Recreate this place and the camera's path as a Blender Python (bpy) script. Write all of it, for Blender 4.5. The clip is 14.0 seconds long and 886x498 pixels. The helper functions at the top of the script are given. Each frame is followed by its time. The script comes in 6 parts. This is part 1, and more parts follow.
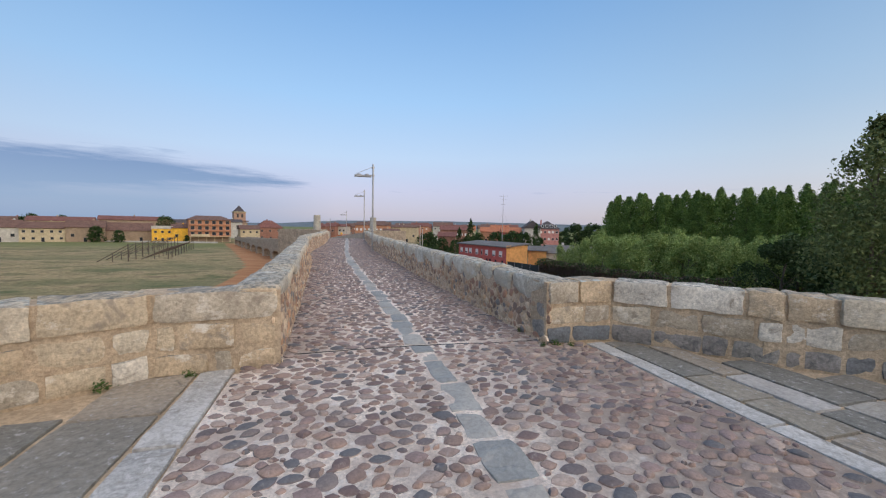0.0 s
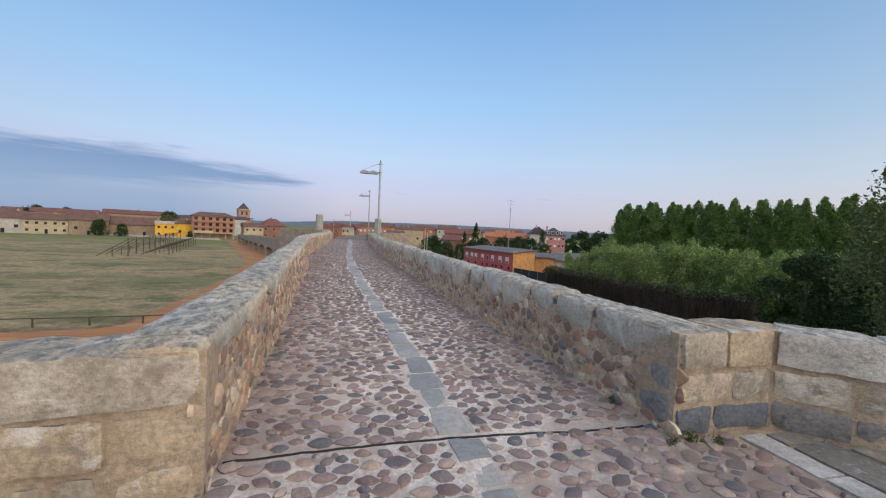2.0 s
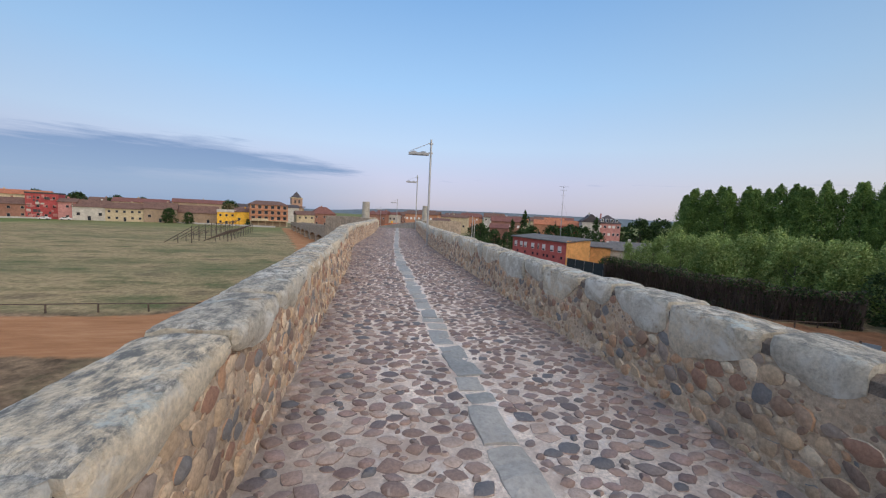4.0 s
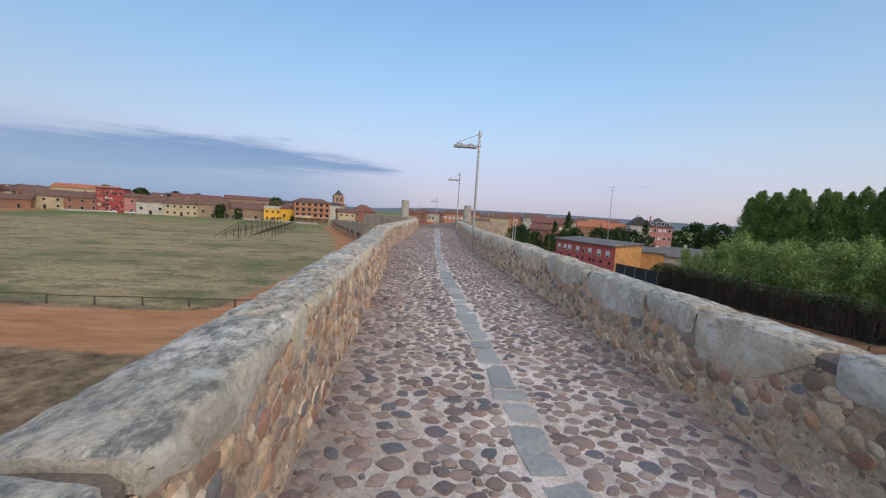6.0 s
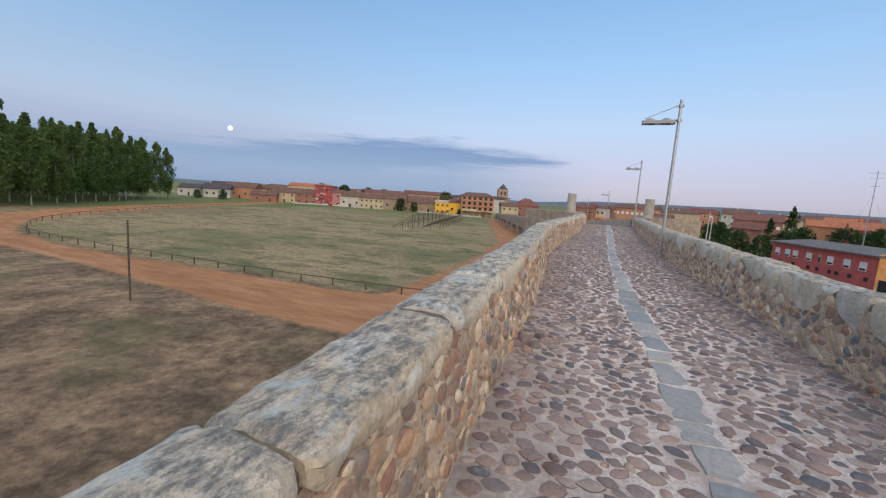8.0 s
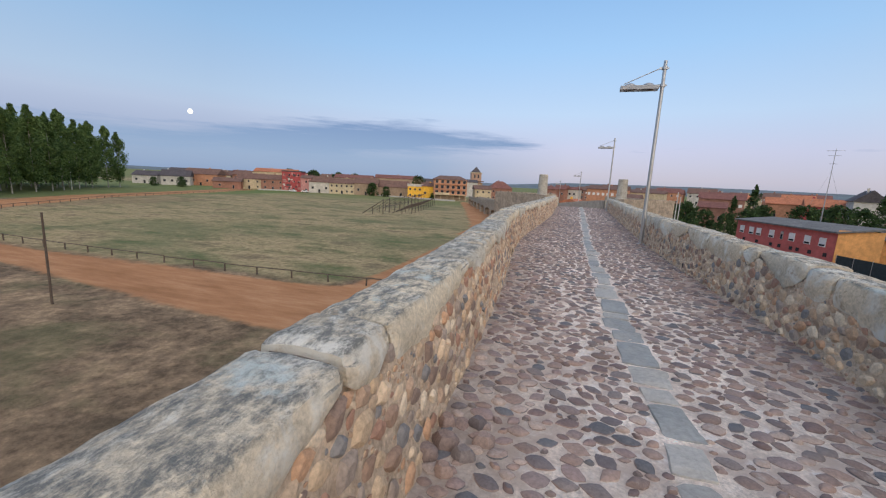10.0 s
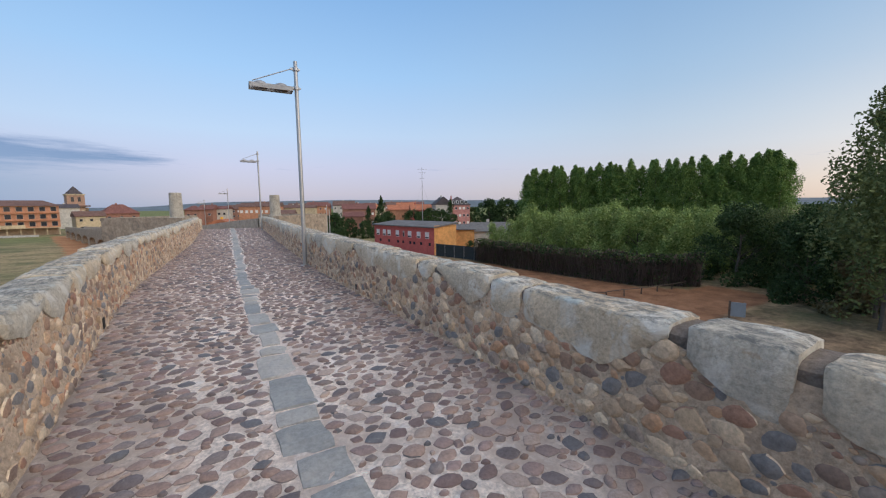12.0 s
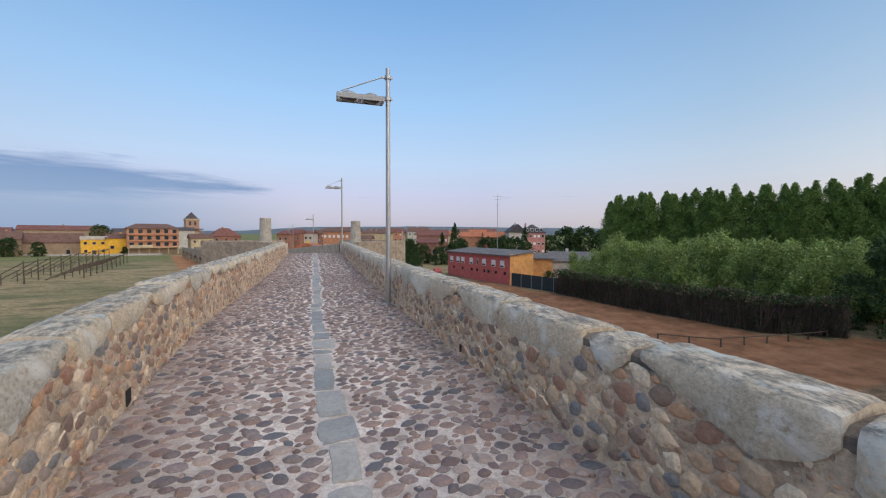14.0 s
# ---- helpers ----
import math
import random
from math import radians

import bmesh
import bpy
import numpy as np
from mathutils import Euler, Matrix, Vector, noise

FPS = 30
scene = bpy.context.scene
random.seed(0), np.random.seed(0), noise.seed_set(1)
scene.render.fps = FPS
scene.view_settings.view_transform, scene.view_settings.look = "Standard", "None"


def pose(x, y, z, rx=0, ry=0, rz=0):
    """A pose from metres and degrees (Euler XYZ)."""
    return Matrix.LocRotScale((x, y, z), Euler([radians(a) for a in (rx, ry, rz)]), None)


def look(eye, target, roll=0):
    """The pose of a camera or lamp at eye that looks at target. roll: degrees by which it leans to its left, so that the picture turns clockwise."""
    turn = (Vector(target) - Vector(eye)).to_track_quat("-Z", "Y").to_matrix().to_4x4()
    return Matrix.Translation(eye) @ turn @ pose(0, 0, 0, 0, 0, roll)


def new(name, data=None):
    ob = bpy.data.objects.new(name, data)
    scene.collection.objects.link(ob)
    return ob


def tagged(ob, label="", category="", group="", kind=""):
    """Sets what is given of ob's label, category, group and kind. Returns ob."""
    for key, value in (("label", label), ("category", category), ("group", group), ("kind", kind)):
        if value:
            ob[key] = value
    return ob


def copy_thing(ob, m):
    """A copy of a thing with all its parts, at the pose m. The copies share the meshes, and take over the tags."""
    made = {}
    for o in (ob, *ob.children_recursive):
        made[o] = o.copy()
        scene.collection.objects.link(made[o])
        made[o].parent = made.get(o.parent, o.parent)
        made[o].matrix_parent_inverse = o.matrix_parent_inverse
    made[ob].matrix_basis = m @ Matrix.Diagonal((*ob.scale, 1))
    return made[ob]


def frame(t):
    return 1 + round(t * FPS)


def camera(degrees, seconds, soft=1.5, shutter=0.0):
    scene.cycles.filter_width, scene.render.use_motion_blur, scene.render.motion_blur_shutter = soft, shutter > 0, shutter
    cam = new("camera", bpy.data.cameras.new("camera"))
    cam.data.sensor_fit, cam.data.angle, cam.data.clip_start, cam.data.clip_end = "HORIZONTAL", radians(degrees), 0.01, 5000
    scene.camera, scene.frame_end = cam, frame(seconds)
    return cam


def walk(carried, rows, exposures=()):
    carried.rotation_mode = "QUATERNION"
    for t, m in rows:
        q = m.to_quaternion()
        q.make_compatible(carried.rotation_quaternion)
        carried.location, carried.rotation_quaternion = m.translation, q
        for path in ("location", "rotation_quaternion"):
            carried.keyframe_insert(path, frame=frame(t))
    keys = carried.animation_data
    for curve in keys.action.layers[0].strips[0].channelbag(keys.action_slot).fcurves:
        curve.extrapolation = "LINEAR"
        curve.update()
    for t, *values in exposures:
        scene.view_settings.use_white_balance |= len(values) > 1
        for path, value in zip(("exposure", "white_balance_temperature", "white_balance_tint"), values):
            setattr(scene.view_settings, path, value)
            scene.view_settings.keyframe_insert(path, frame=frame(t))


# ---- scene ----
cam = camera(98.0, 14.0, soft=1.2)
PATH = [
    (0, (-1.046, 0.659, 1.64), (-0.513, 2.583, 1.529), 1.1),
    (0.5, (-1.025, 1.239, 1.627), (-0.473, 3.159, 1.532), 2.2),
    (1, (-0.937, 1.798, 1.623), (-0.324, 3.7, 1.564), 1.9),
    (1.5, (-0.933, 2.366, 1.636), (-0.429, 4.3, 1.554), 2.6),
    (2, (-0.939, 2.935, 1.654), (-0.422, 4.865, 1.56), 2.8),
    (2.5, (-0.922, 3.476, 1.675), (-0.64, 5.454, 1.575), 1.3),
    (2.7, (-0.936, 3.676, 1.64), (-0.691, 5.659, 1.557), 1.6),
    (4.8, (-0.916, 6.921, 1.658), (-0.603, 8.885, 1.448), 3.3),
    (5, (-0.942, 7.115, 1.65), (-0.659, 9.084, 1.443), 3.9),
    (5.5, (-1.039, 7.626, 1.678), (-0.756, 9.593, 1.453), 4.0),
    (6, (-1.055, 8.189, 1.682), (-0.957, 10.178, 1.5), 3.7),
    (6.5, (-1.144, 8.698, 1.665), (-1.247, 10.69, 1.518), 3.7),
    (7, (-1.173, 9.261, 1.668), (-1.397, 11.238, 1.464), 3.5),
    (7.2, (-1.179, 9.494, 1.69), (-1.569, 11.443, 1.465), 3.5),
    (9.3, (-1.292, 12.008, 1.731), (-2.097, 13.816, 1.444), 3.8),
    (9.5, (-1.276, 12.268, 1.7), (-2.0, 14.106, 1.39), 3.6),
    (10, (-1.258, 12.857, 1.723), (-1.837, 14.741, 1.381), 2.9),
    (10.5, (-1.23, 13.468, 1.753), (-1.231, 15.44, 1.421), 1.6),
    (11, (-1.135, 14.087, 1.758), (-0.715, 16.021, 1.471), 0.5),
    (11.5, (-1.087, 14.706, 1.743), (-0.338, 16.544, 1.498), -0.7),
    (12, (-0.906, 15.271, 1.728), (0.101, 16.984, 1.504), -0.6),
    (12.5, (-0.812, 15.847, 1.738), (0.159, 17.588, 1.567), 1.1),
    (13, (-0.771, 16.431, 1.774), (0.206, 18.17, 1.635), 0.2),
    (13.5, (-0.677, 17.049, 1.797), (0.149, 18.868, 1.693), 0.7),
    (14, (-0.687, 17.645, 1.792), (-0.004, 19.523, 1.708), 0.2),
]
walk(cam, [(t, look(eye, target, roll)) for t, eye, target, roll in PATH])

# ---- world and sun ----
SUN_AZ, SUN_EL = radians(150), radians(50)      # clockwise from +y, behind the walker's right shoulder
GLOW_AZ = radians(130)                          # the brightest part of the dawn's horizon
world = bpy.data.worlds.new("dawn_sky")
scene.world = world
world.use_nodes = True
wt = world.node_tree


def wnode(kind):
    return wt.nodes.new(kind)


def wmath(op, a, b=None, clamp=False):
    n = wnode("ShaderNodeMath")
    n.operation, n.use_clamp = op, clamp
    for i, v in enumerate((a, b)):
        if v is None:
            continue
        if isinstance(v, (int, float)):
            n.inputs[i].default_value = v
        else:
            wt.links.new(v, n.inputs[i])
    return n.outputs[0]


def wramp(fac, stops):
    n = wnode("ShaderNodeValToRGB")
    while len(n.color_ramp.elements) < len(stops):
        n.color_ramp.elements.new(0.5)
    for e, (p, c) in zip(n.color_ramp.elements, stops):
        e.position, e.color = p, (*c, 1)
    wt.links.new(fac, n.inputs[0])
    return n.outputs[0]


def wmix(fac, a, b, blend="MIX"):
    n = wnode("ShaderNodeMix")
    n.data_type, n.blend_type = "RGBA", blend
    for i, v in ((0, fac), (6, a), (7, b)):
        if isinstance(v, (int, float)):
            n.inputs[i].default_value = v
        elif isinstance(v, tuple):
            n.inputs[i].default_value = (*v, 1)
        else:
            wt.links.new(v, n.inputs[i])
    return n.outputs[2]


co = wnode("ShaderNodeTexCoord").outputs["Generated"]
sep = wnode("ShaderNodeSeparateXYZ")
wt.links.new(co, sep.inputs[0])
wx, wy, wz = sep.outputs
SKY_COOL = [(0.0, (0.46, 0.48, 0.62)), (0.03, (0.55, 0.52, 0.66)), (0.09, (0.59, 0.60, 0.80)), (0.17, (0.54, 0.70, 0.93)),
            (0.30, (0.39, 0.64, 0.97)), (0.50, (0.22, 0.45, 0.82)), (0.80, (0.15, 0.34, 0.67)), (1.0, (0.15, 0.30, 0.58))]
SKY_WARM = [(0.0, (0.86, 0.68, 0.56)), (0.04, (0.94, 0.82, 0.71)), (0.12, (0.83, 0.90, 0.94)), (0.25, (0.55, 0.74, 0.93)),
            (0.45, (0.34, 0.56, 0.86)), (1.0, (0.18, 0.35, 0.65))]
toward = wmath("ADD", wmath("MULTIPLY", wx, math.sin(GLOW_AZ)), wmath("MULTIPLY", wy, math.cos(GLOW_AZ)))
warmth = wmath("MULTIPLY", wmath("ADD", toward, 0.25), 0.9, True)
sky = wmix(warmth, wramp(wz, SKY_COOL), wramp(wz, SKY_WARM))
glow = wmath("MULTIPLY", wmath("POWER", wmath("MAXIMUM", toward, 0.0), 4.0), wmath("SUBTRACT", 1.0, wmath("MULTIPLY", wz, 2.6), True))
sky = wmix(glow, sky, (2.9, 2.0, 1.30))
# a long low bank of blue-grey cloud that thins out towards the bridge's far end
az = wmath("ARCTAN2", wmath("MULTIPLY", wx, -1.0), wy)
flat = wnode("ShaderNodeCombineXYZ")
wt.links.new(wmath("MULTIPLY", az, 3.0), flat.inputs[0])
wt.links.new(wmath("MULTIPLY", wz, 34.0), flat.inputs[1])
cn = wnode("ShaderNodeTexNoise")
cn.inputs["Scale"].default_value, cn.inputs["Detail"].default_value, cn.inputs["Roughness"].default_value = 1.7, 9, 0.66
wt.links.new(flat.outputs[0], cn.inputs["Vector"])
wisp = wmath("SUBTRACT", cn.outputs[0], 0.5)
round_ = wmath("MULTIPLY", az, 1 / 2.6, True)
grow = wmath("MULTIPLY", az, 2.8, True)
fade = wmath("MULTIPLY", wmath("SUBTRACT", 2.6, az), 1.0, True)
half = wramp(round_, [(0.0, (0.002,) * 3), (0.06, (0.026,) * 3), (0.135, (0.048,) * 3), (0.23, (0.058,) * 3), (0.35, (0.034,) * 3), (0.6, (0.02,) * 3), (1.0, (0.0,) * 3)])
half = wmath("SUBTRACT", half, 0.004)
centre = wramp(round_, [(0.0, (0.090,) * 3), (0.06, (0.102,) * 3), (0.135, (0.104,) * 3), (0.23, (0.084,) * 3), (0.35, (0.062,) * 3), (1.0, (0.055,) * 3)])
off = wmath("ABSOLUTE", wmath("SUBTRACT", wz, centre))
# the sky is a little brighter above the bridge's far end than to both sides
span = wmath("COSINE", wmath("MULTIPLY", wmath("ADD", az, 0.08), 1.5))
sky = wmix(1.0, sky, wramp(wmath("ADD", wmath("MULTIPLY", span, 0.5), 0.5), [(0.0, (0.86,) * 3), (0.6, (0.90,) * 3), (1.0, (1.10,) * 3)]), "MULTIPLY")
bank = wmath("MULTIPLY", wmath("ADD", wmath("SUBTRACT", half, off), wmath("MULTIPLY", wisp, 0.085)), 36.0, True)
sky = wmix(wmath("MULTIPLY", bank, 0.96), sky, (0.165, 0.270, 0.52))
under = wmath("MULTIPLY", wmath("MULTIPLY", grow, fade), wmath("SUBTRACT", 1.5, wmath("MULTIPLY", wz, 11.0), True))
sky = wmix(wmath("MULTIPLY", under, 0.94), sky, (0.265, 0.395, 0.65))
nishita = wnode("ShaderNodeTexSky")
nishita.sky_type = "NISHITA"
nishita.sun_disc, nishita.sun_elevation, nishita.sun_rotation = False, SUN_EL, SUN_AZ
bg1, bg2 = wt.nodes["Background"], wnode("ShaderNodeBackground")
wt.links.new(sky, bg1.inputs[0])
wt.links.new(nishita.outputs[0], bg2.inputs[0])
bg1.inputs[1].default_value, bg2.inputs[1].default_value = 0.80, 0.02
both = wnode("ShaderNodeAddShader")
wt.links.new(bg1.outputs[0], both.inputs[0])
wt.links.new(bg2.outputs[0], both.inputs[1])
wt.links.new(both.outputs[0], wt.nodes["World Output"].inputs[0])

sun = new("sun", bpy.data.lights.new("sun", "SUN"))
sun.data.energy, sun.data.angle, sun.data.color = 2.5, radians(100), (1.0, 0.84, 0.68)
sun.matrix_world = look((math.sin(SUN_AZ) * 50, math.cos(SUN_AZ) * 50, math.tan(SUN_EL) * 50), (0, 0, 0))

# ---- materials ----


def ramp_node(nt, stops, constant=False):
    n = nt.nodes.new("ShaderNodeValToRGB")
    n.color_ramp.interpolation = "CONSTANT" if constant else "LINEAR"
    while len(n.color_ramp.elements) < len(stops):
        n.color_ramp.elements.new(0.5)
    for e, (p, c) in zip(n.color_ramp.elements, stops):
        e.position, e.color = p, (*c, 1)
    return n


def mixer(nt, fac, a, b, blend="MIX"):
    n = nt.nodes.new("ShaderNodeMix")
    n.data_type, n.blend_type = "RGBA", blend
    for i, v in ((0, fac), (6, a), (7, b)):
        if isinstance(v, (int, float)):
            n.inputs[i].default_value = v
        elif isinstance(v, tuple):
            n.inputs[i].default_value = (*v, 1)
        else:
            nt.links.new(v, n.inputs[i])
    return n.outputs[2]


def noise_out(nt, scale, detail=4, rough=0.6, stretch=None, warp=0.0):
    pos = nt.nodes.new("ShaderNodeNewGeometry").outputs["Position"]
    if stretch:
        m = nt.nodes.new("ShaderNodeVectorMath")
        m.operation = "MULTIPLY"
        m.inputs[1].default_value = stretch
        nt.links.new(pos, m.inputs[0])
        pos = m.outputs[0]
    n = nt.nodes.new("ShaderNodeTexNoise")
    n.inputs["Scale"].default_value, n.inputs["Detail"].default_value, n.inputs["Roughness"].default_value = scale, detail, rough
    n.inputs["Distortion"].default_value = warp
    nt.links.new(pos, n.inputs["Vector"])
    return n.outputs[0]


def sharpen(nt, value, low, high):
    n = nt.nodes.new("ShaderNodeMapRange")
    n.inputs[1].default_value, n.inputs[2].default_value = low, high
    nt.links.new(value, n.inputs[0])
    return n.outputs[0]


def surface(name, stops, grain=30.0, stain=None, stain_scale=3.0, stain_at=(0.52, 0.66), stain2=None, stain2_scale=8.0, stain2_at=(0.55, 0.68),
            rough=0.85, bump=0.3, bump_scale=60.0, metal=0.0, pick="", spread=0.35, coarse=2.0, lichen=None, brown_tone=None):
    """stops: a base colour, or several among which each piece picks one (pick: "object" or "island")."""
    m = bpy.data.materials.new(name)
    m.use_nodes = True
    nt = m.node_tree
    bsdf = nt.nodes["Principled BSDF"]
    if pick:
        src = nt.nodes.new("ShaderNodeObjectInfo").outputs["Random"] if pick == "object" else nt.nodes.new("ShaderNodeNewGeometry").outputs["Random Per Island"]
        r = ramp_node(nt, [(i / len(stops), c) for i, c in enumerate(stops)], True)
        nt.links.new(src, r.inputs[0])
        col = r.outputs[0]
    else:
        col = tuple(stops[0])
    wide = noise_out(nt, coarse, 5)
    fine = noise_out(nt, grain, 5, 0.7)
    shade = ramp_node(nt, [(0.30, (1 - spread,) * 3), (0.5, (1.0,) * 3), (0.72, (1 + spread,) * 3)])
    nt.links.new(fine, shade.inputs[0])
    col = mixer(nt, 1.0, col, shade.outputs[0], "MULTIPLY")
    shade2 = ramp_node(nt, [(0.3, (1 - spread * 0.6,) * 3), (0.7, (1 + spread * 0.6,) * 3)])
    nt.links.new(wide, shade2.inputs[0])
    col = mixer(nt, 1.0, col, shade2.outputs[0], "MULTIPLY")
    if stain:
        col = mixer(nt, sharpen(nt, noise_out(nt, stain_scale, 8, 0.68, warp=0.6), *stain_at), col, tuple(stain))
    if stain2:
        col = mixer(nt, sharpen(nt, noise_out(nt, stain2_scale, 8, 0.7, stretch=(1, 1, 1.3)), *stain2_at), col, tuple(stain2))
    if brown_tone:
        # a browner tone, broken up by noise, as the mesh's attribute weighs it
        g = nt.nodes.new("ShaderNodeAttribute")
        g.attribute_name = "brown_tone"
        gm_ = nt.nodes.new("ShaderNodeMath")
        gm_.operation = "MULTIPLY"
        nt.links.new(g.outputs["Fac"], gm_.inputs[0])
        nt.links.new(sharpen(nt, noise_out(nt, 3.0, 7, 0.7), 0.22, 0.52), gm_.inputs[1])
        col = mixer(nt, gm_.outputs[0], col, tuple(brown_tone))
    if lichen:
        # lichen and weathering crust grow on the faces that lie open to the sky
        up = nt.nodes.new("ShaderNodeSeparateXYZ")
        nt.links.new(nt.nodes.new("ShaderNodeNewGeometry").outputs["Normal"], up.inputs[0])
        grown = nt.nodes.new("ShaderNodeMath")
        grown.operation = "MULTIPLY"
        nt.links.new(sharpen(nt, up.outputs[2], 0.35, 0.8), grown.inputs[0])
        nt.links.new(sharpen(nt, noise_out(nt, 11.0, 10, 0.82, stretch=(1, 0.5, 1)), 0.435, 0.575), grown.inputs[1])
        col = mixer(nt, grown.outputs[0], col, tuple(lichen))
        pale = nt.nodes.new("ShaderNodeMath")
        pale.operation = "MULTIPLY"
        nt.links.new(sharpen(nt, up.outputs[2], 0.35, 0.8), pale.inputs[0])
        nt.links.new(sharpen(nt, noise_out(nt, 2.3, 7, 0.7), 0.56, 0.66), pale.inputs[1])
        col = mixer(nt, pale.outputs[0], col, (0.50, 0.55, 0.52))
    nt.links.new(col, bsdf.inputs["Base Color"])
    bsdf.inputs["Roughness"].default_value, bsdf.inputs["Metallic"].default_value = rough, metal
    bsdf.inputs["Specular IOR Level"].default_value = 0.3
    if bump:
        b = nt.nodes.new("ShaderNodeBump")
        b.inputs["Strength"].default_value, b.inputs["Distance"].default_value = bump, 0.03
        nt.links.new(noise_out(nt, bump_scale, 6, 0.7), b.inputs["Height"])
        nt.links.new(b.outputs[0], bsdf.inputs["Normal"])
    return m


COBBLES = [(0.22, 0.162, 0.14), (0.288, 0.215, 0.185), (0.177, 0.128, 0.119), (0.348, 0.278, 0.241), (0.247, 0.191, 0.178), (0.149, 0.126, 0.126),
           (0.318, 0.228, 0.189), (0.205, 0.172, 0.162), (0.39, 0.306, 0.257), (0.278, 0.204, 0.186), (0.132, 0.13, 0.137), (0.253, 0.18, 0.151)]
PEBBLES = [(0.47, 0.315, 0.2), (0.55, 0.4, 0.26), (0.33, 0.215, 0.15), (0.62, 0.47, 0.32), (0.42, 0.29, 0.2), (0.25, 0.175, 0.135), (0.5, 0.3, 0.18),
           (0.33, 0.26, 0.21), (0.66, 0.53, 0.38), (0.36, 0.205, 0.14), (0.22, 0.205, 0.195), (0.48, 0.35, 0.235)]
M_COB = surface("cobble", COBBLES, grain=45, pick="island", rough=0.62, bump=0.25, bump_scale=90, spread=0.3, stain=(0.40, 0.36, 0.33), stain_scale=9, stain_at=(0.60, 0.74))
M_COB_ONE = surface("cobble_single", COBBLES, grain=45, pick="object", rough=0.62, bump=0.25, bump_scale=90, spread=0.3, stain=(0.40, 0.36, 0.33), stain_scale=9, stain_at=(0.60, 0.74))
M_MORTAR = surface("deck_mortar", [(0.79, 0.695, 0.61)], grain=30, stain=(0.58, 0.475, 0.41), stain_scale=1.6, stain_at=(0.46, 0.62), stain2=(0.88, 0.83, 0.79), stain2_scale=5, stain2_at=(0.53, 0.68),
                   bump=1.0, bump_scale=45, spread=0.45, brown_tone=(0.36, 0.29, 0.245))
M_PEB = surface("wall_pebble", PEBBLES, grain=35, pick="island", rough=0.75, bump=0.25, bump_scale=80, spread=0.3)
M_PEB_ONE = surface("wall_pebble_single", PEBBLES, grain=35, pick="object", rough=0.75, bump=0.25, bump_scale=80, spread=0.3)
M_WALLMORTAR = surface("wall_mortar", [(0.55, 0.42, 0.30)], grain=24, stain=(0.33, 0.235, 0.165), stain_scale=3, stain2=(0.58, 0.47, 0.36), stain2_scale=7, bump=0.9, bump_scale=32, spread=0.35)
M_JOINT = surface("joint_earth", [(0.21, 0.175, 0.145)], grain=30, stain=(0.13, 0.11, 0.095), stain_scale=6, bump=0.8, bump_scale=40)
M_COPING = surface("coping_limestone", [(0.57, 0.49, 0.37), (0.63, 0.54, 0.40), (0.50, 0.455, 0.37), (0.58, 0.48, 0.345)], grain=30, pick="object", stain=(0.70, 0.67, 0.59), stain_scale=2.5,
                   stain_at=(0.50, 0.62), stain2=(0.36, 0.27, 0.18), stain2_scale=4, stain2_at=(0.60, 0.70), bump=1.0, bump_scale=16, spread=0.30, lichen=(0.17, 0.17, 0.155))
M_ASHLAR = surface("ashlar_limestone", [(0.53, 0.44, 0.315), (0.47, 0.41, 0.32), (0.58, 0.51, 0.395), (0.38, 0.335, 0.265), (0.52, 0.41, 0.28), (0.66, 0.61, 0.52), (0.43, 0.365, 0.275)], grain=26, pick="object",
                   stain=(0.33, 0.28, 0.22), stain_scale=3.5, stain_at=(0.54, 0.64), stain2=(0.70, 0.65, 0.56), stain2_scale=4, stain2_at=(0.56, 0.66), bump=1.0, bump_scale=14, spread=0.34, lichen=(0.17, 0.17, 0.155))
M_ASHLAR_DARK = surface("ashlar_dark_base", [(0.20, 0.20, 0.20), (0.27, 0.25, 0.23), (0.16, 0.175, 0.19), (0.30, 0.28, 0.25)], grain=26, pick="object", stain=(0.11, 0.11, 0.11), stain_scale=7,
                        stain_at=(0.52, 0.68), bump=0.6, bump_scale=30)
M_ASHMORTAR = surface("ashlar_mortar", [(0.50, 0.39, 0.27)], grain=24, stain=(0.37, 0.28, 0.19), stain_scale=4, bump=0.8, bump_scale=34)
M_SLATE = surface("strip_slab", [(0.30, 0.30, 0.285), (0.35, 0.34, 0.315), (0.27, 0.275, 0.265), (0.39, 0.37, 0.335)], grain=24, pick="object", rough=0.55, stain=(0.36, 0.34, 0.31), stain_scale=5,
                  stain_at=(0.56, 0.72), bump=0.35, bump_scale=40, spread=0.25)
M_PAVING = surface("paving_slab", [(0.27, 0.245, 0.20), (0.33, 0.31, 0.275), (0.19, 0.185, 0.165), (0.30, 0.26, 0.21), (0.40, 0.385, 0.365), (0.235, 0.22, 0.19)], grain=20, pick="object", rough=0.7, stain=(0.13, 0.12, 0.105), stain_scale=4,
                   stain_at=(0.56, 0.74), stain2=(0.42, 0.41, 0.40), stain2_scale=14, stain2_at=(0.56, 0.66), bump=0.5, bump_scale=36, spread=0.3)
M_CURB = surface("curb_slab", [(0.43, 0.425, 0.41), (0.47, 0.46, 0.44), (0.39, 0.385, 0.37)], grain=34, pick="object", rough=0.7, stain=(0.30, 0.285, 0.26), stain_scale=6, stain2=(0.56, 0.55, 0.54),
                 stain2_scale=16, stain2_at=(0.54, 0.62), bump=0.5, bump_scale=40)
M_PILLAR = surface("pillar_stone", [(0.42, 0.39, 0.33)], grain=14, stain=(0.27, 0.26, 0.23), stain_scale=2.5, bump=0.4, bump_scale=18)
